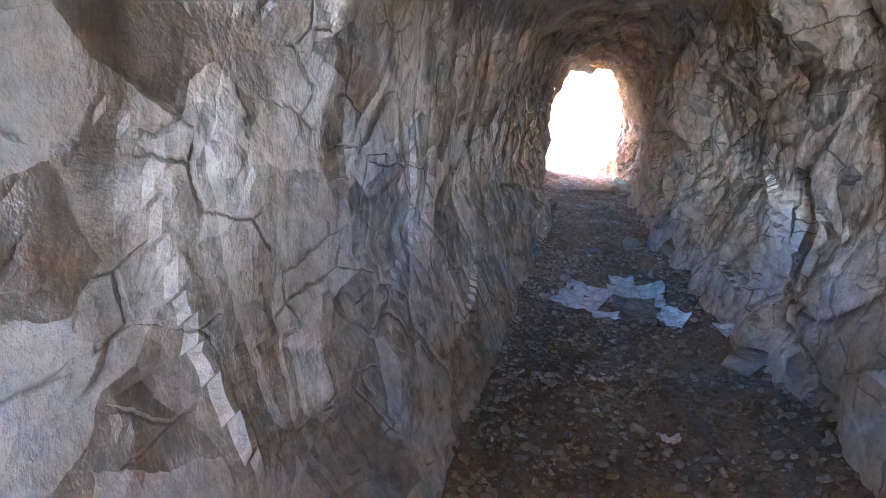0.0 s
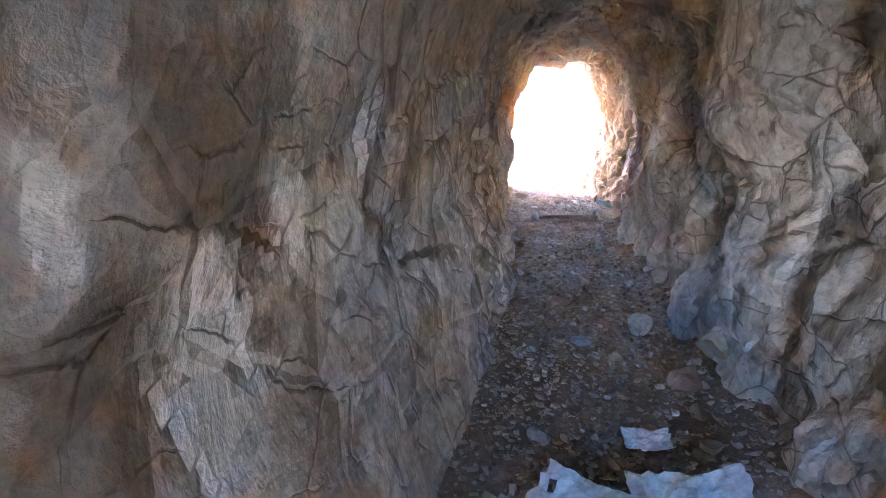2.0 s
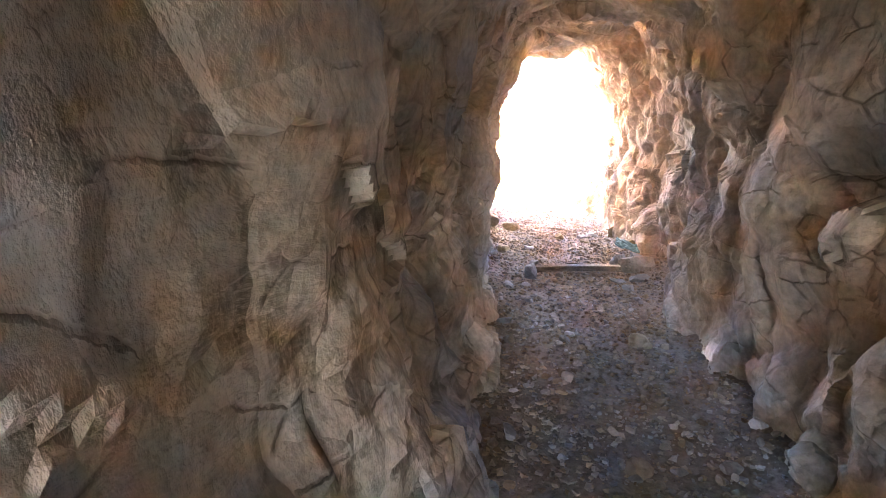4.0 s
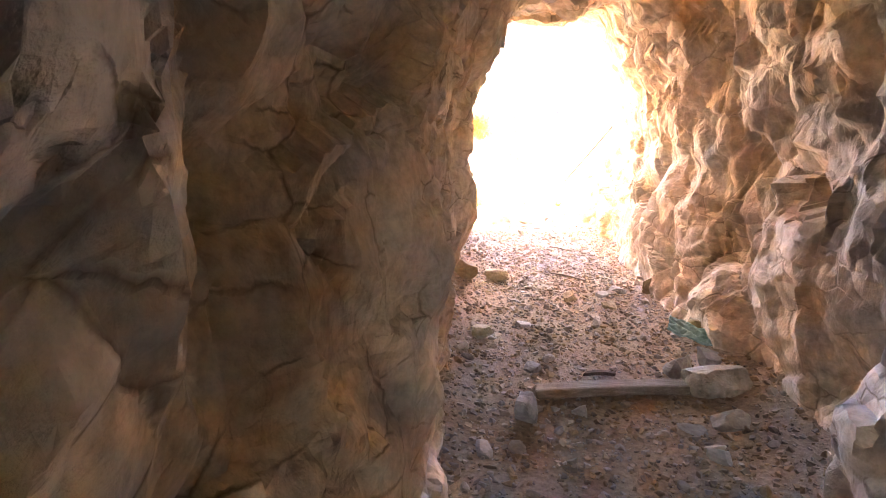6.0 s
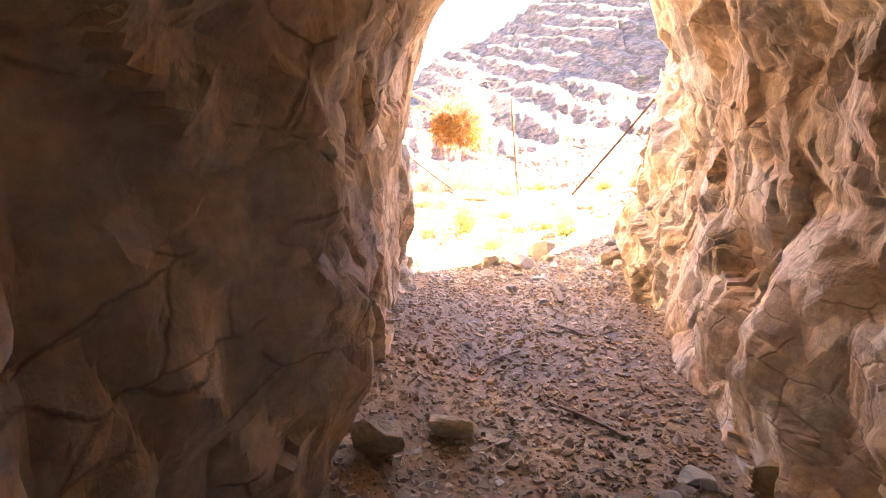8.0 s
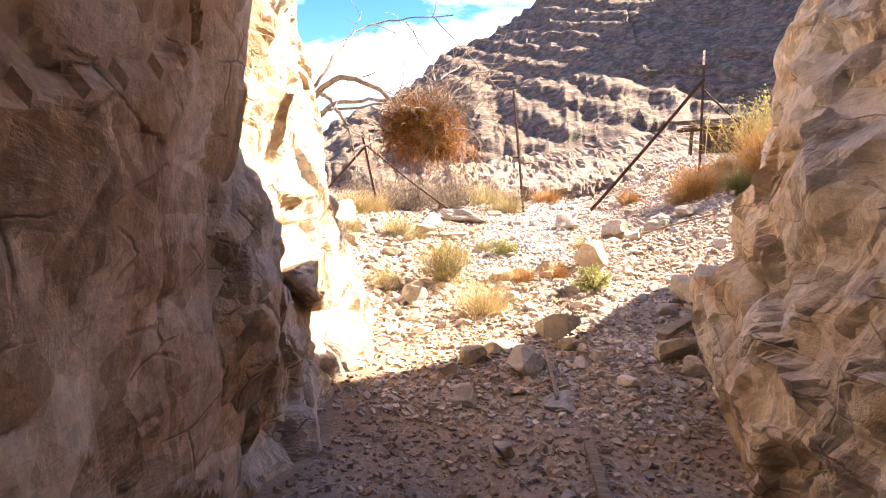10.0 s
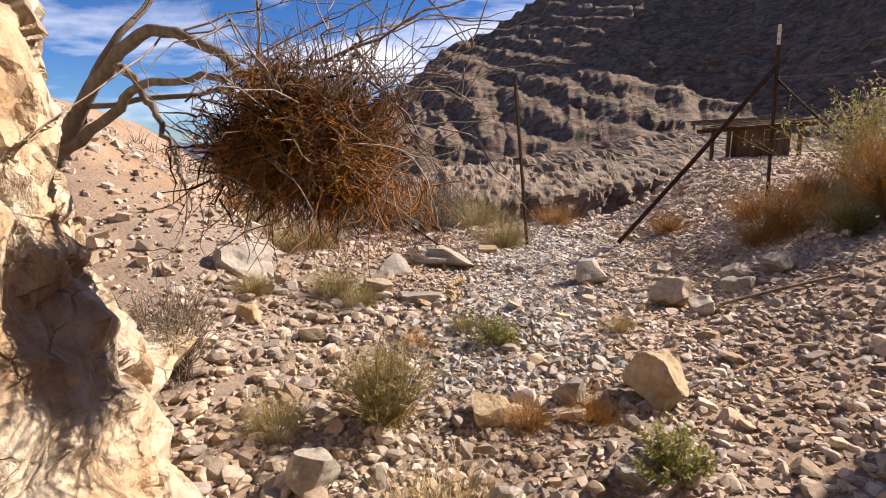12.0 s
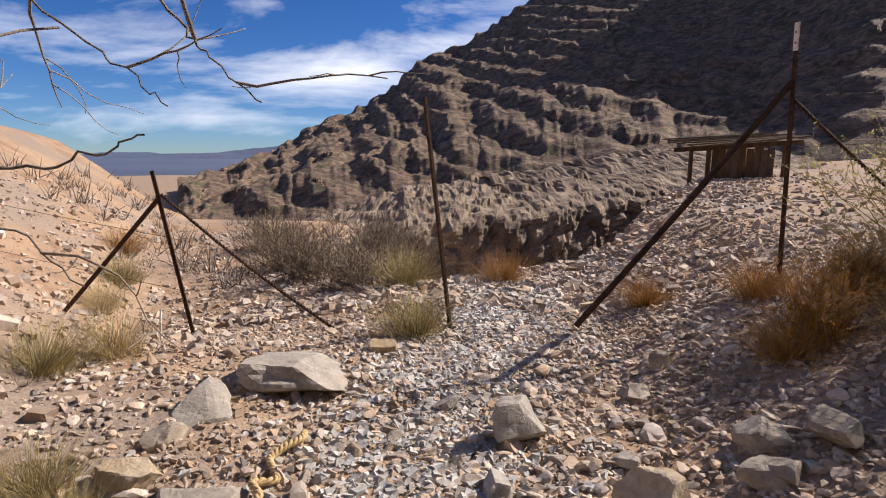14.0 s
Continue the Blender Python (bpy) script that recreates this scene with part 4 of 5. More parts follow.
# Extra bush off to the right, added for the shadow it throws on the gravel.
shrub("bush", 2.91, 21.48, "rust-brown dry bush added at the foot of the bank for its shadow", "bush", "bushes by the fence", 49, 260, 0.8, 0.65, RUSTY, RUSTY, 4000, 0.003, 0.011)
for i, (x, y, h, w) in enumerate([(-2.4, 25.6, 0.9, 1.1), (-3.6, 26.8, 1.2, 1.4), (-1.9, 27.0, 1.0, 1.2), (-4.8, 28.6, 1.3, 1.5), (-3.0, 29.6, 1.4, 1.6), (-6.3, 31, 1.4, 1.6), (-1.0, 29.5, 1.2, 1.4)]):
    shrub("bush", x, y, "tangled grey-brown bare bush in the wash", "bush", "bushes in the wash", 60 + i, 150, h * 0.8, w * 1.25, SCRUB, OLIVE, 1600, 0.005, 0.016)


# ---------------------------------------------------------------- bare tree and mistletoe
def build_tree():
    r = np.random.RandomState(77)
    base = new("bare_tree")
    bx, by = -3.08, 17.95
    bz = ground_at(bx, by) - 0.1
    base.matrix_basis = pose(bx, by, bz)
    o = np.array([bx, by, bz])
    limbs = {
        "trunk": ([(bx, by, bz), (bx + 0.03, by - 0.02, bz + 0.45), (bx + 0.18, by, 2.18), (-2.6, 17.88, 2.55)], 0.068, 0.044),
        "limb": ([(-2.67, 17.88, 2.48), (-2.33, 17.82, 2.8), (-2.05, 17.77, 2.9), (-1.76, 17.71, 2.81), (-1.5, 17.62, 2.63), (-1.31, 17.56, 2.48)], 0.036, 0.0176),
        "limb.low": ([(-2.83, 17.89, 2.33), (-2.41, 17.82, 2.52), (-2.14, 17.75, 2.68), (-1.8, 17.68, 2.69), (-1.46, 17.63, 2.71), (-1.23, 17.63, 2.74)], 0.0304, 0.0096),
        "limb.cross": ([(-2.31, 17.82, 2.81), (-2.16, 17.78, 2.65), (-2.03, 17.75, 2.45), (-1.99, 17.78, 2.25)], 0.024, 0.0096),
        "limb.back": ([(-2.52, 17.86, 2.6), (-1.67, 17.85, 2.67), (-1.24, 17.9, 2.68), (-1.15, 18.6, 2.85), (-1.05, 19.2, 3.05)], 0.014, 0.003),
        "limb.tall": ([(-1.25, 17.88, 2.68), (-1.19, 17.88, 2.82), (-1.15, 17.9, 2.9), (-1.1, 18.9, 3.15), (-0.6, 19.2, 3.2)], 0.0144, 0.004),
        "limb.up": ([(-2.6, 17.88, 2.55), (-2.29, 17.94, 3.01), (-2.2, 18.95, 3.6), (-1.3, 19.3, 3.75)], 0.024, 0.0064),
        "limb.tip": ([(-1.5, 19.2, 3.72), (-1.05, 19.6, 3.22), (-0.93, 19.6, 3.08), (-0.74, 19.62, 2.91)], 0.0072, 0.0024),
        "limb.tip2": ([(-1.8, 19.1, 3.66), (-1.6, 19.6, 3.3), (-1.24, 19.62, 3.04), (-1.05, 19.6, 2.9)], 0.0072, 0.0024),
        "limb.far": ([(-1.84, 17.86, 2.66), (-2, 19.2, 2.68), (-1.7, 19.6, 2.7), (-1.35, 19.62, 2.75), (-1.14, 19.6, 2.81)], 0.0112, 0.0032),
        "limb.reach": ([(-1.99, 17.78, 2.25), (-2.1, 19.2, 2.42), (-1.75, 19.6, 2.5), (-1.43, 19.62, 2.29)], 0.0096, 0.0032),
    }
    twigs = []
    for name, (knots, r0, r1) in limbs.items():
        p = curve_points(knots, 26)
        p[1:-1] += r.normal(0, 0.008, (24, 3))
        v, f = tube(p - o, r1 + (r0 - r1) * (1 - np.linspace(0, 1, 26)) ** 1.6, 8)
        part(name.split(".")[0], mesh_from(name.split(".")[0], v, f, BARK), base)
        if name == "trunk":
            continue
        count = 8 if r0 > 0.028 else (4 if r0 > 0.012 else 2)
        for _ in range(count):
            i = r.randint(5, 26)
            d = (p[min(i + 1, 25)] - p[i - 1])
            d = d / np.linalg.norm(d) + r.normal(0, 0.75, 3) + np.array([0.1, 0.05, 0.15])
            q = wander(p[i], d, r.uniform(0.35, 0.95), r, 8, 0.34)
            w0 = r.uniform(0.004, 0.0075)
            twigs.append(tube(q - o, np.linspace(w0, 0.0018, len(q)), 4))
            for _ in range(3):
                j = r.randint(2, len(q))
                s = wander(q[j], q[j] - q[j - 1] + r.normal(0, 0.08, 3), r.uniform(0.12, 0.4), r, 5, 0.4)
                twigs.append(tube(s - o, np.linspace(0.0032, 0.0012, len(s)), 3))
    quads = merged(twigs)
    tagged(part("twig_growth", mesh_from("twig_growth", quads[0], quads[1], TWIG), base), "thin pale bare thorny twig growth", kind="stuff")
    tagged(base, "bare grey desert tree with arching thorny limbs", "tree")


def build_mistletoe():
    """A tangle of short forking stems round a dark heart, with a hanging beard and bare shoots on top."""
    r = np.random.RandomState(78)
    c = np.array([-1.24, 17.46, 2.44])
    base = new("mistletoe_clump")
    base.matrix_basis = pose(*c)
    out, woody, heart = [], [], []
    size = np.array([0.31, 0.29, 0.20])
    for k in range(2100):
        d = r.normal(size=3)
        d /= np.linalg.norm(d)
        lump = 1 + 0.30 * math.sin(3.1 * d[0] + 1.7) * math.cos(2.3 * d[2] + 4 * d[1])
        start = d * size * lump * r.uniform(0.25, 0.95) ** 0.6
        start[2] -= 0.10 * max(0.0, start[0])
        q = wander(start, d * 0.55 + r.normal(0, 0.75, 3), r.uniform(0.07, 0.21), r, 5, 0.75, -0.05)
        (woody if k % 7 == 0 else out).append(tube(q, np.linspace(0.0024, 0.0014, len(q)), 3))
        for _ in range(4):
            f = wander(q[r.randint(1, 6)], d * 0.4 + r.normal(0, 1.0, 3), r.uniform(0.03, 0.11), r, 3, 0.7)
            out.append(tube(f, np.linspace(0.0018, 0.0011, len(f)), 3))
    for k in range(600):                                   # dark stems inside: the hollow's shade is put into their colour
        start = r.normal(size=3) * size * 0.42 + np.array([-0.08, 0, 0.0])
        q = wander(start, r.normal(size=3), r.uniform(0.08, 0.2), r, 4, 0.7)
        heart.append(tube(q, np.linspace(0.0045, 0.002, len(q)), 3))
    for k in range(230):                                   # hanging beard
        a = r.normal(0.06, 0.19)
        q = wander(np.array([a, r.normal(0, 0.14), -0.15]), (r.normal(0, 0.5), r.normal(0, 0.4), -1), r.uniform(0.12, 0.42), r, 7, 0.6, -0.03)
        out.append(tube(q, np.linspace(0.003, 0.0013, len(q)), 3))
    for k in range(170):                                   # upright bare shoots
        q = wander(np.array([r.normal(0.04, 0.2), r.normal(0, 0.15), 0.13]), (r.normal(0.1, 0.5), r.normal(0, 0.3), 1), r.uniform(0.12, 0.36), r, 6, 0.35)
        woody.append(tube(q, np.linspace(0.003, 0.0011, len(q)), 3))
    for k in range(40):                                    # long pale side twigs
        q = wander(np.array([r.normal(0.1, 0.2), r.normal(0, 0.2), r.normal(0, 0.12)]), (r.normal(0.7, 0.6), r.normal(0, 0.5), r.normal(0.1, 0.4)), r.uniform(0.3, 0.6), r, 8, 0.5)
        woody.append(tube(q, np.linspace(0.0035, 0.0012, len(q)), 3))
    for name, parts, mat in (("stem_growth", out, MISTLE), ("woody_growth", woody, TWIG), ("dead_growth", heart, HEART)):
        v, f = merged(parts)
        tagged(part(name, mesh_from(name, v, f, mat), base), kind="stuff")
    tagged(base, "dense orange-brown mistletoe clump hanging in the bare tree", "mistletoe")


build_tree()
build_mistletoe()


# ---------------------------------------------------------------- fence
def steel_post(x0, y0, z0, x1, y1, z1, name="fence_post", label="rusted steel fence post set in gravel", tip=None, size=0.019):
    """A T-section post with studs along its face, and a bare or painted tip."""
    a, b = Vector((x0, y0, z0)), Vector((x1, y1, z1))
    ob = new(name)
    ob.matrix_basis = Matrix.Translation(a) @ (b - a).to_track_quat("Z", "Y").to_matrix().to_4x4()
    h = (b - a).length
    w, t = size, size * 0.32
    bm = bmesh.new()
    prof = [(-w, -t), (w, -t), (w, t), (t, t), (t, w * 1.5), (-t, w * 1.5), (-t, t), (-w, t)]
    rings = [[bm.verts.new((px, py, zz)) for px, py in prof] for zz in (-0.35, h)]
    for i in range(8):
        bm.faces.new((rings[0][i], rings[0][(i + 1) % 8], rings[1][(i + 1) % 8], rings[1][i]))
    bm.faces.new(rings[1])
    me = bpy.data.meshes.new("shaft")
    bm.to_mesh(me)
    bm.free()
    me.materials.append(RUST)
    part("shaft", me, ob)
    stud = bpy.data.meshes.new("stud")
    bm = bmesh.new()
    bmesh.ops.create_cube(bm, size=1, matrix=Matrix.Diagonal((size * 0.7, size * 0.6, size * 0.9, 1)))
    bmesh.ops.bevel(bm, geom=bm.edges[:], offset=size * 0.12, segments=1, affect="EDGES")
    bm.to_mesh(stud)
    bm.free()
    stud.materials.append(RUST)
    n = int(h / 0.09)
    for i in range(n):
        s = part("stud", stud, ob)
        s.location = (0, -t - size * 0.25, 0.12 + i * 0.09)
    if tip:
        bm = bmesh.new()
        bmesh.ops.create_cube(bm, size=1, matrix=Matrix.Translation((0, -0.002, h - 0.11)) @ Matrix.Diagonal((w * 2.3, w * 1.0, 0.24, 1)))
        bmesh.ops.bevel(bm, geom=bm.edges[:], offset=0.003, segments=1, affect="EDGES")
        me = bpy.data.meshes.new("painted_tip")
        bm.to_mesh(me)
        bm.free()
        me.materials.append(tip)
        part("painted_tip", me, ob, "pale painted tip")
    return tagged(ob, label, "fence post", "fence posts")


steel_post(-0.61, 23.15, 1.0, -0.83, 22.93, 3.28)
steel_post(2.50, 23.50, 1.30, 2.41, 23.45, 3.92, label="tall rusted steel fence post with a pale tip", tip=WHITE_PAINT)
steel_post(-3.36, 23.2, 0.6, -3.75, 23.2, 2.60, label="leaning rusted steel fence post at the fence end")


def pipe(name, a, b, radius, label, category):
    n = 20
    p = np.linspace(a, b, n)
    p[:, 2] -= 0.02 * np.sin(np.linspace(0, math.pi, n))
    v, f = tube(p, np.full(n, radius), 10)
    return tagged(part(name, mesh_from(name, v, f, RUST)), label, category, "fence braces")


pipe("brace_pipe", (2.42, 23.47, 3.42), (0.60, 23.2, 1.15), 0.030, "rusted steel brace pipe leaning from a fence post to the ground", "brace")
pipe("brace_pipe", (-3.72, 23.22, 2.30), (-5.91, 23.2, 0.1), 0.024, "rusted brown brace pipe leaning on the end post", "brace")


def twisted_cable(name, a, b, label):
    """Two wires wound round each other, with the slack of a loose stay."""
    n = 160
    t = np.linspace(0, 1, n)
    p = np.outer(1 - t, a) + np.outer(t, b)
    L = np.linalg.norm(np.array(b) - np.array(a))
    p[:, 2] -= 0.05 * np.sin(math.pi * t)
    ob = new(name)
    ob.matrix_basis = pose(*a)
    for k in (0, math.pi):
        w = t * L / 0.085 * 2 * math.pi + k
        q = p + np.stack([0 * w, np.cos(w), np.sin(w)], 1) * 0.013 - np.array(a)
        v, f = tube(q, np.full(n, 0.010), 6)
        part("strand", mesh_from("strand", v, f, RUST), ob)
    return tagged(ob, label, "cable", "fence stays")


twisted_cable("stay_cable", (-3.66, 23.2, 2.36), (-1.74, 23.2, 0.95), "twisted rusty stay cable from the end post to the ground")
twisted_cable("stay_cable", (2.44, 23.45, 3.27), (4.2, 23.5, 1.80), "twisted rusty stay cable slanting from the tall post")


def wire(a, b, sag, label):
    t = np.linspace(0, 1, 24)
    p = np.outer(1 - t, a) + np.outer(t, b)
    p[:, 2] -= sag * np.sin(math.pi * t)
    v, f = tube(p, np.full(24, 0.0026), 4)
    tagged(part("fence_wire", mesh_from("fence_wire", v, f, RUST)), label, "wire", "fence wires")


for h in (2.35, 2.85, 3.3):
    wire((2.45, 23.46, h), (9.5, 24.4, h + 0.5), 0.05, "thin rusty fence wire strung from the tall post")
for h in (1.35, 1.9):
    wire((-3.55, 23.2, h), (-9.0, 23.6, h + 0.9), 0.06, "thin rusty fence wire strung up the bare slope")


def build_stake():
    p = np.array([(-3.28, 22.5, ground_at(-3.28, 22.5) - 0.1), (-3.27, 22.5, 1.2), (-3.25, 22.49, 1.34)])
    v, f = tube(p, [0.012, 0.011, 0.008], 8)
    tagged(part("stake", mesh_from("stake", v, f, WHITE_PAINT)), "thin white stake standing in the gravel", "stake")


build_stake()


# ---------------------------------------------------------------- shack on the heap
def board(name, size, mat, parent, m, label=""):
    bm = bmesh.new()
    bmesh.ops.create_cube(bm, size=1, matrix=Matrix.Diagonal((*size, 1)))
    bmesh.ops.bevel(bm, geom=bm.edges[:], offset=min(size) * 0.15, segments=1, affect="EDGES")
    me = bpy.data.meshes.new(name)
    bm.to_mesh(me)
    bm.free()
    me.materials.append(mat)
    ob = part(name, me, parent, label)
    ob.matrix_basis = m
    return ob


DARKWOOD = material("dark_old_timber", [(0.3, (0.05, 0.035, 0.025)), (0.6, (0.13, 0.09, 0.06)), (0.8, (0.20, 0.145, 0.10))], scale=5, stretch=(1, 1, 0.25), bump=0.6, bump_scale=25, vary=0.25)


def build_shack():
    base = new("shack")
    base.matrix_basis = pose(7.9, 40.3, 1.4, 0, 0, 4)
    r = np.random.RandomState(12)
    for i in range(9):
        board("wall_plank", (0.24, 0.04, 2.0 + r.uniform(-0.1, 0.1)), DARKWOOD, base, pose(-1.1 + i * 0.243, -0.7, 0.75, 0, r.uniform(-2, 2), 0))
    for x in (-1.35, 1.3):
        for y in (-0.75, 1.0):
            board("post", (0.14, 0.14, 2.3), DARKWOOD, base, pose(x, y, 0.8))
    for i in range(9):
        board("roof_board", (4.1 + r.uniform(-0.5, 0.4), 0.24, 0.05), DARKWOOD, base, pose(-0.2 + r.uniform(-0.2, 0.2), -1.2 + i * 0.3, 1.95 + i * 0.035, r.uniform(-3, 3), -4 + r.uniform(-1.5, 1.5), r.uniform(-2, 2)))
    for i in range(2):
        board("beam", (3.9, 0.12, 0.16), DARKWOOD, base, pose(-0.1, -0.8 + i * 1.7, 1.83, 0, -4, 0))
    tagged(base, "small dark timber shack with a flat plank roof", "shack")


build_shack()


def build_scrub():
    """Low dry scrub too small to count, over the wash and the slope beyond."""
    r = np.random.RandomState(91)
    tuft = [blades(12, r, 0.5, 0.4, 0.012, 0.5, 2) for _ in range(5)]
    vs, fs, at = [], [], 0
    for i in range(1000):
        y = 27 + 33 * r.uniform() ** 0.9
        x = r.uniform(-0.55, 0.45) * (y - 10) - 1.0
        if x > -1.5 and y < 27 + 2.6 * max(0, x - 0.5):
            continue
        v, f = tuft[i % 5]
        a, k = r.uniform(0, 6.28), r.uniform(0.5, 1.5)
        c, q = math.cos(a), math.sin(a)
        w = v @ np.array([[c, q, 0], [-q, c, 0], [0, 0, 1]]) * k + np.array([x, y, ground_at(x, y) - 0.02])
        vs.append(w)
        fs.append(f + at)
        at += len(w)
    tagged(part("scrub", mesh_from("scrub", np.concatenate(vs), np.concatenate(fs), SCRUB)), "low grey-brown dry scrub over the wash", "scrub", kind="stuff")


build_scrub()


def build_straw():
    """Bits of dry straw and thin twigs among the stones."""
    r = np.random.RandomState(92)
    out = []
    for i in range(1500):
        x, y = float(np.clip(r.normal(-0.5, 1.2), -3.2, 2.6)), r.uniform(12.0, 23.0)
        if y < 15 and abs(x) > 0.8:
            continue
        a, L = r.uniform(0, 6.28), r.uniform(0.03, 0.15)
        z = ground_at(x, y) + r.uniform(0.012, 0.035)
        d = np.array([math.cos(a), math.sin(a), r.normal(0, 0.15)]) * L / 2
        c = np.array([x, y, z])
        out.append(tube([c - d, c + r.normal(0, 0.004, 3), c + d], [0.0016, 0.0018, 0.001], 3))
    v, f = merged(out)
    tagged(part("straw_litter", mesh_from("straw_litter", v, f, STRAW)), "scattered dry straw among the stones", "straw", kind="stuff")


build_straw()


# ---------------------------------------------------------------- litter
def torn_sheet(name, x, y, w, h, mat, label, seed, rz, lift=0.03, holes=(), tilt=(0, 0), curl=0.04, thick=0.006, category="litter"):
    """A torn, slightly curled sheet with real holes, resting on the stones."""
    r = np.random.RandomState(seed)
    nx, ny = 22, 16
    gx, gy = np.meshgrid(np.linspace(-0.5, 0.5, nx), np.linspace(-0.5, 0.5, ny), indexing="ij")
    edge = np.stack([gx.ravel() * 3 + seed, gy.ravel() * 3, np.zeros(gx.size)], 1)
    wob = smooth_noise(edge, 1.7, seed, 4).reshape(gx.shape)
    X = gx * w * (1 + 0.20 * wob)
    Y = gy * h * (1 + 0.22 * np.roll(wob, 3, 0))
    Z = curl * (wob + 1.6 * gx * gx + 0.8 * gy)
    bm = bmesh.new()
    vs = [[bm.verts.new((X[i, j], Y[i, j], Z[i, j])) for j in range(ny)] for i in range(nx)]
    for i in range(nx - 1):
        for j in range(ny - 1):
            u, v = gx[i, j], gy[i, j]
            if any(abs(u - a) < s and abs(v - b) < s * 1.3 for a, b, s in holes):
                continue
            bm.faces.new((vs[i][j], vs[i + 1][j], vs[i + 1][j + 1], vs[i][j + 1]))
    bmesh.ops.delete(bm, geom=[v for v in bm.verts if not v.link_faces], context="VERTS")
    g = bmesh.ops.extrude_face_region(bm, geom=bm.faces[:])
    bmesh.ops.translate(bm, verts=[e for e in g["geom"] if isinstance(e, bmesh.types.BMVert)], vec=(0, 0, thick))
    bmesh.ops.recalc_face_normals(bm, faces=bm.faces[:])
    me = bpy.data.meshes.new(name)
    bm.to_mesh(me)
    bm.free()
    me.materials.append(mat)
    ob = part(name, me)
    ob.matrix_basis = pose(x, y, ground_at(x, y) + lift, tilt[0], tilt[1], rz)
    return tagged(ob, label, category, "litter on the tunnel floor")


torn_sheet("plastic_sheet", 0.10, 4.22, 0.36, 0.34, WHITE, "torn white plastic sheet with square holes on rubble", 5, -25, 0.05, [(-0.36, 0.22, 0.05), (0.05, 0.0, 0.035)], (10, 4))
torn_sheet("plastic_sheet", 0.50, 4.36, 0.40, 0.26, WHITE, "crumpled white plastic sheet on rubble", 6, 8, 0.06, [(0.46, -0.1, 0.05)], (14, -6), 0.06)
torn_sheet("plastic_sheet", 0.46, 4.06, 0.30, 0.22, GREY_STONE, "grey folded cardboard piece on rubble", 7, 3, 0.05, (), (22, 0), 0.03, 0.02)
torn_sheet("plastic_sheet", 0.72, 4.02, 0.20, 0.14, WHITE, "dirty cream cardboard flap on rubble", 8, -35, 0.05, (), (26, 10), 0.05)
torn_sheet("plastic_sheet", 0.42, 4.80, 0.20, 0.10, WHITE, "small white plastic scrap on gravel", 9, 5, 0.03, (), (8, 0), 0.03)
torn_sheet("plastic_sheet", 0.26, 3.92, 0.18, 0.06, WHITE, "narrow white plastic strip on gravel", 10, 4, 0.03, (), (8, 0), 0.02)
torn_sheet("plastic_sheet", 1.02, 3.55, 0.30, 0.12, WHITE, "white plastic strip by the tunnel wall", 11, 25, 0.07, (), (12, -12), 0.03)
torn_sheet("wrapper", 0.82, 6.23, 0.10, 0.06, BLUE, "shiny pale blue wrapper on gravel", 12, 10, 0.03, (), (18, 0), 0.03, 0.002)
torn_sheet("wrapper", 0.48, 2.40, 0.08, 0.03, WHITE, "small shiny white scrap on gravel", 13, 10, 0.03, (), (8, 0), 0.02, 0.002)
torn_sheet("plastic_bottle_scrap", 0.84, 11.12, 0.36, 0.13, TEAL, "flattened faded teal plastic bottle on stones", 14, -18, 0.12, (), (18, 12), 0.05, 0.012)


def timber(name, x0, y0, x1, y1, w, t, lift, mat, label, seed, category="plank"):
    """A split, weathered piece of timber lying on the ground."""
    r = np.random.RandomState(seed)
    L = math.hypot(x1 - x0, y1 - y0)
    n = 24
    bm = bmesh.new()
    rings = []
    for i in range(n):
        u = i / (n - 1)
        wob = r.normal(0, 0.03, 4)
        end = 1 - 0.25 * max(0, abs(u - 0.5) * 2 - 0.9) * 10 * 0.5
        ring = []
        for k, (a, b) in enumerate(((-1, -1), (1, -1), (1, 1), (-1, 1))):
            ring.append(bm.verts.new(((u - 0.5) * L + r.normal(0, 0.012) * (i in (0, n - 1)), a * w / 2 * (1 + wob[k]) * end, b * t / 2 * (1 + wob[k]) + 0.01 * math.sin(u * 3))))
        rings.append(ring)
    for i in range(n - 1):
        for k in range(4):
            bm.faces.new((rings[i][k], rings[i + 1][k], rings[i + 1][(k + 1) % 4], rings[i][(k + 1) % 4]))
    bm.faces.new(rings[0])
    bm.faces.new(rings[-1])
    bmesh.ops.recalc_face_normals(bm, faces=bm.faces[:])
    bmesh.ops.bevel(bm, geom=[e for e in bm.edges if abs((e.verts[0].co - e.verts[1].co).x) > 0.01], offset=min(w, t) * 0.12, segments=1, affect="EDGES")
    me = bpy.data.meshes.new(name)
    bm.to_mesh(me)
    bm.free()
    me.materials.append(mat)
    ob = part(name, me)
    z0, z1 = ground_at(x0, y0), ground_at(x1, y1)
    tilt = math.degrees(math.atan2(z1 - z0, L))
    ob.matrix_basis = pose((x0 + x1) / 2, (y0 + y1) / 2, (z0 + z1) / 2 + t / 2 + lift, 0, -tilt, math.degrees(math.atan2(y1 - y0, x1 - x0)))
    return tagged(ob, label, category, "old timber")


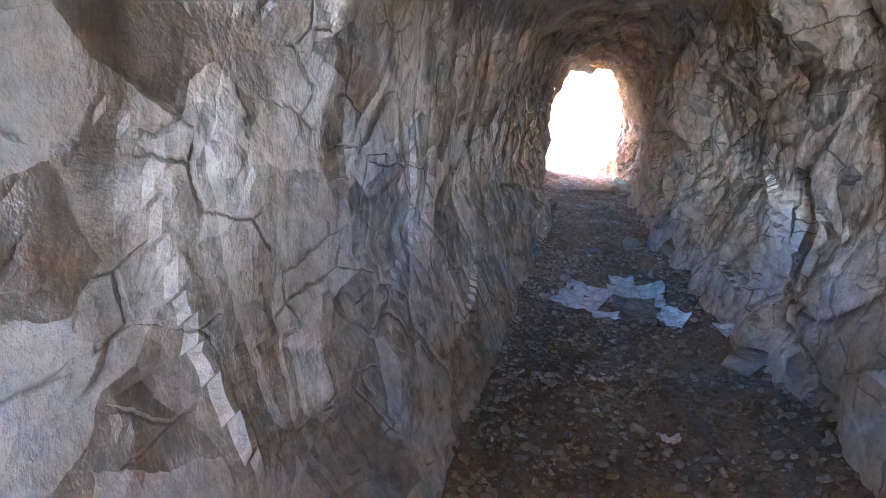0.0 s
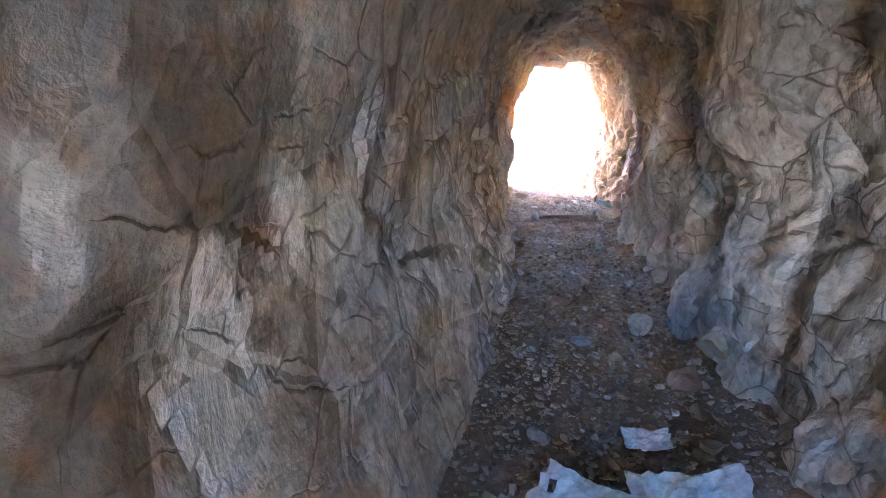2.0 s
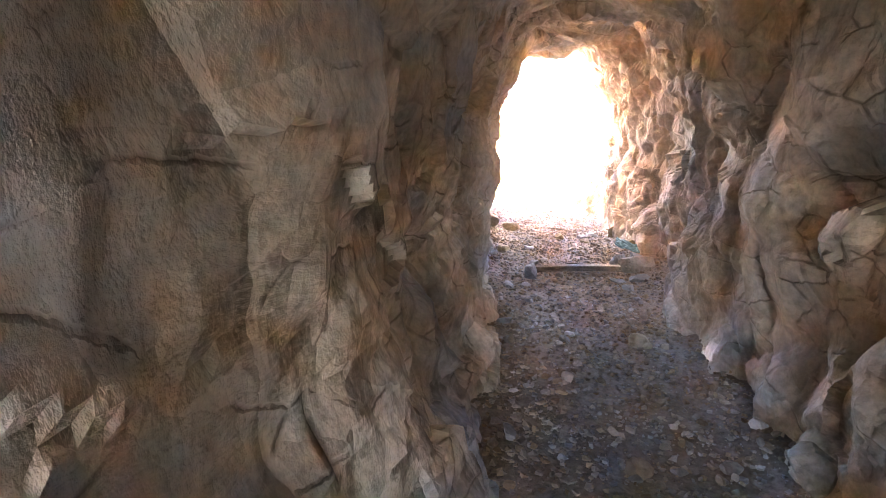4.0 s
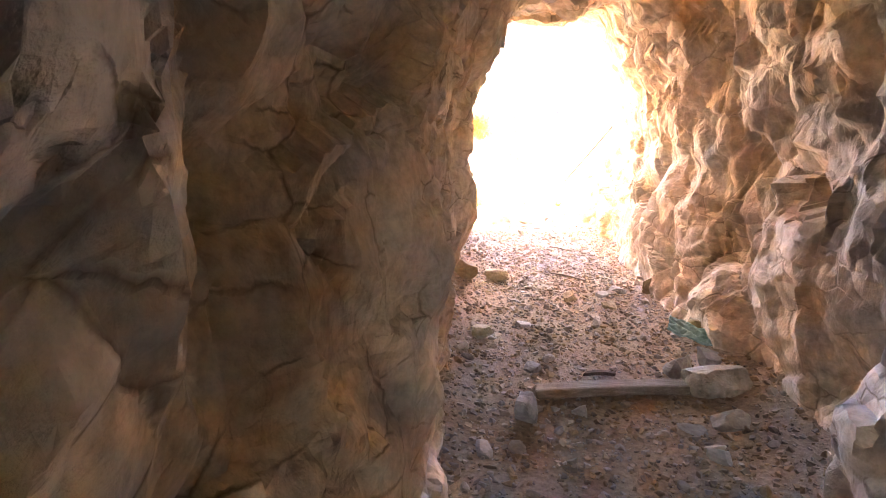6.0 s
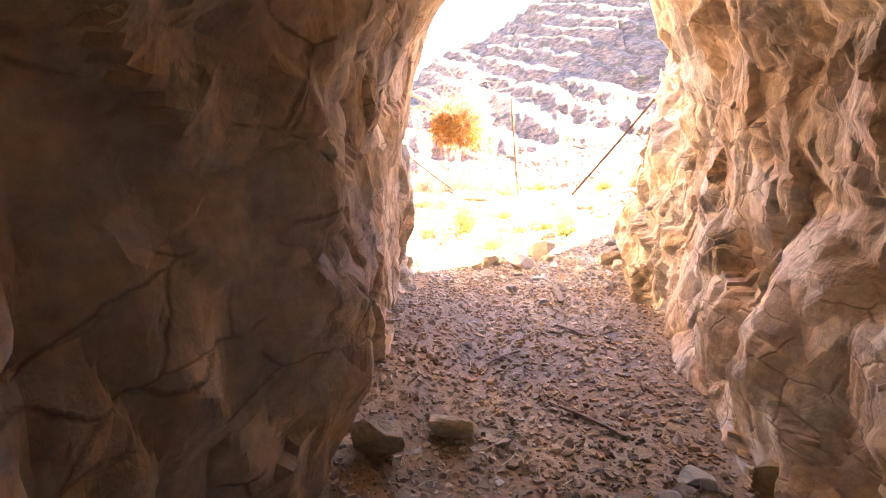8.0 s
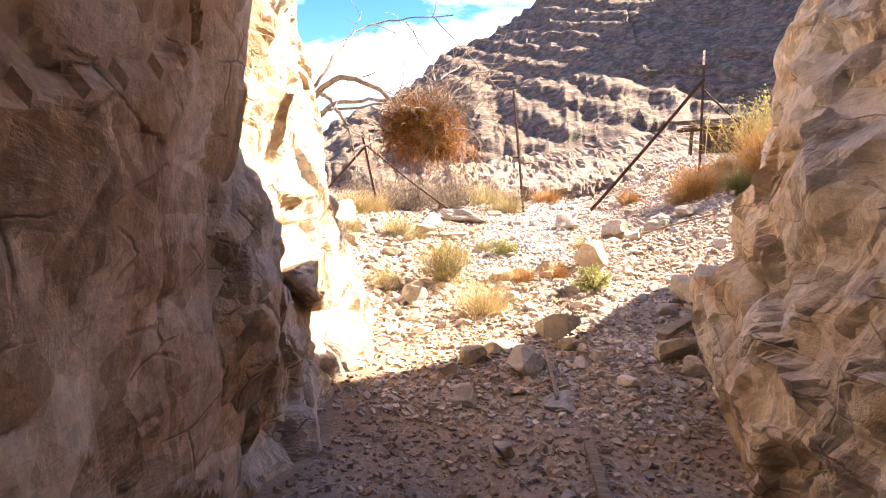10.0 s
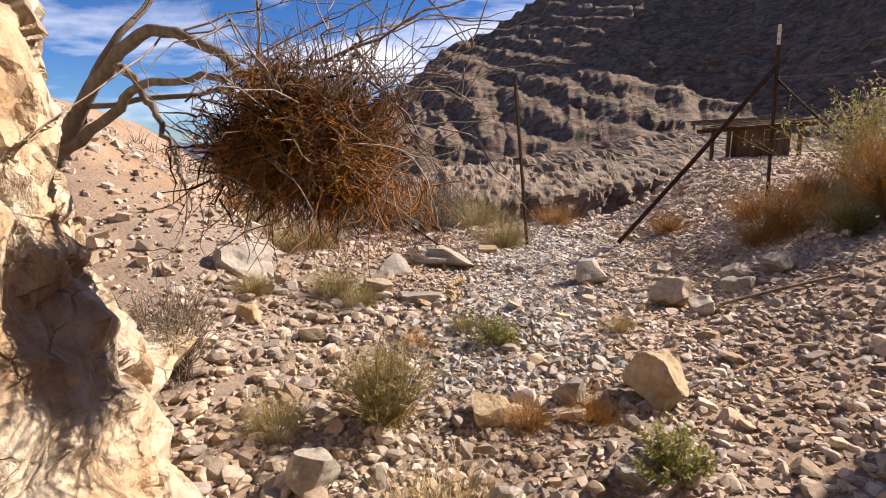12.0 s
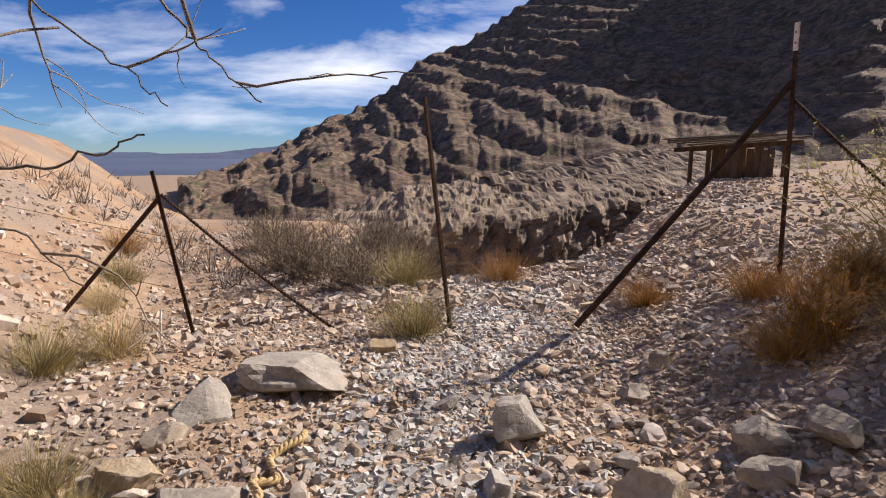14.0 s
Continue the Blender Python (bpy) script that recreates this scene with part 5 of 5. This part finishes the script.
timber("plank", -0.18, 10.42, 0.66, 10.60, 0.10, 0.055, 0.005, WOOD, "weathered split wooden plank across the tunnel floor", 1)
timber("wood_chip", 0.12, 10.72, 0.28, 10.74, 0.03, 0.02, 0.01, DARKWOOD, "dark wood splinter behind the plank", 2)
timber("stick", -0.19, 16.45, -0.12, 15.75, 0.025, 0.02, 0.03, WOOD, "grey weathered stick leaning on a rock", 3, "stick")
timber("stick", 0.62, 16.75, 0.92, 17.05, 0.09, 0.05, 0.05, WOOD, "short broken board against the bank", 4, "stick")
timber("stick", 0.02, 15.3, 0.06, 14.85, 0.05, 0.03, 0.02, WOOD, "short grey board on the path", 5, "stick")
timber("stick", 0.0, 13.0, 0.28, 12.75, 0.018, 0.015, 0.01, WOOD, "thin stick on the tunnel floor", 6, "stick")
timber("stick", -0.45, 13.5, -0.25, 13.75, 0.018, 0.015, 0.01, WOOD, "thin stick on the tunnel floor", 7, "stick")
timber("stick", 0.0, 14.3, 0.2, 14.1, 0.03, 0.015, 0.01, WOOD, "pale wood splinter near the mouth", 8, "stick")
timber("stick", 1.0, 20.1, 1.9, 20.15, 0.022, 0.022, 0.05, WOOD, "grey branch lying on stones", 9, "stick")


def build_rope():
    r = np.random.RandomState(4)
    x, y = -1.12, 20.5
    k = [(x - 0.06 + r.normal(0, 0.05), y - 0.35 + i * 0.085, 0) for i in range(9)]
    p = curve_points(k, 70)
    p[:, 2] = ground_height(p[:, 0].copy(), p[:, 1].copy()) + 0.045 + 0.02 * np.sin(np.linspace(0, 9, 70))
    ob = new("rope")
    ob.matrix_basis = pose(x, y, 0)
    for s in range(3):
        w = np.linspace(0, 60, 70) + s * 2.094
        q = p + np.stack([np.cos(w), 0 * w, np.sin(w)], 1) * 0.014 - np.array([x, y, 0])
        v, f = tube(q, np.full(70, 0.012), 6)
        part("strand", mesh_from("strand", v, f, ROPE), ob)
    tagged(ob, "frayed yellow rope lying on gravel", "rope")


build_rope()


# ---------------------------------------------------------------- stones that can be told apart, on the ground sheet
def lay_stones():
    r = np.random.RandomState(19)
    shapes = [mesh_from("stone", *stone_shape(300 + k, 2, 0.58), STONE, smooth=False) for k in range(12)]
    for i in range(300):
        if i < 80:
            x, y, s = r.uniform(-0.75, 0.95), r.uniform(3.0, 14.5), r.uniform(0.03, 0.065)
        else:
            x, y, s = float(np.clip(r.normal(0.2, 1.1), -2.4, 2.4)), r.uniform(15.8, 23.5), 0.035 + 0.06 * r.uniform(0, 1) ** 1.8
        ob = part("stone", shapes[i % 12], ground)
        ob.matrix_basis = pose(x, y, ground_at(x, y) + s * 0.28, r.uniform(-25, 25), r.uniform(-25, 25), r.uniform(0, 360)) @ Matrix.Scale(s, 4)


lay_stones()
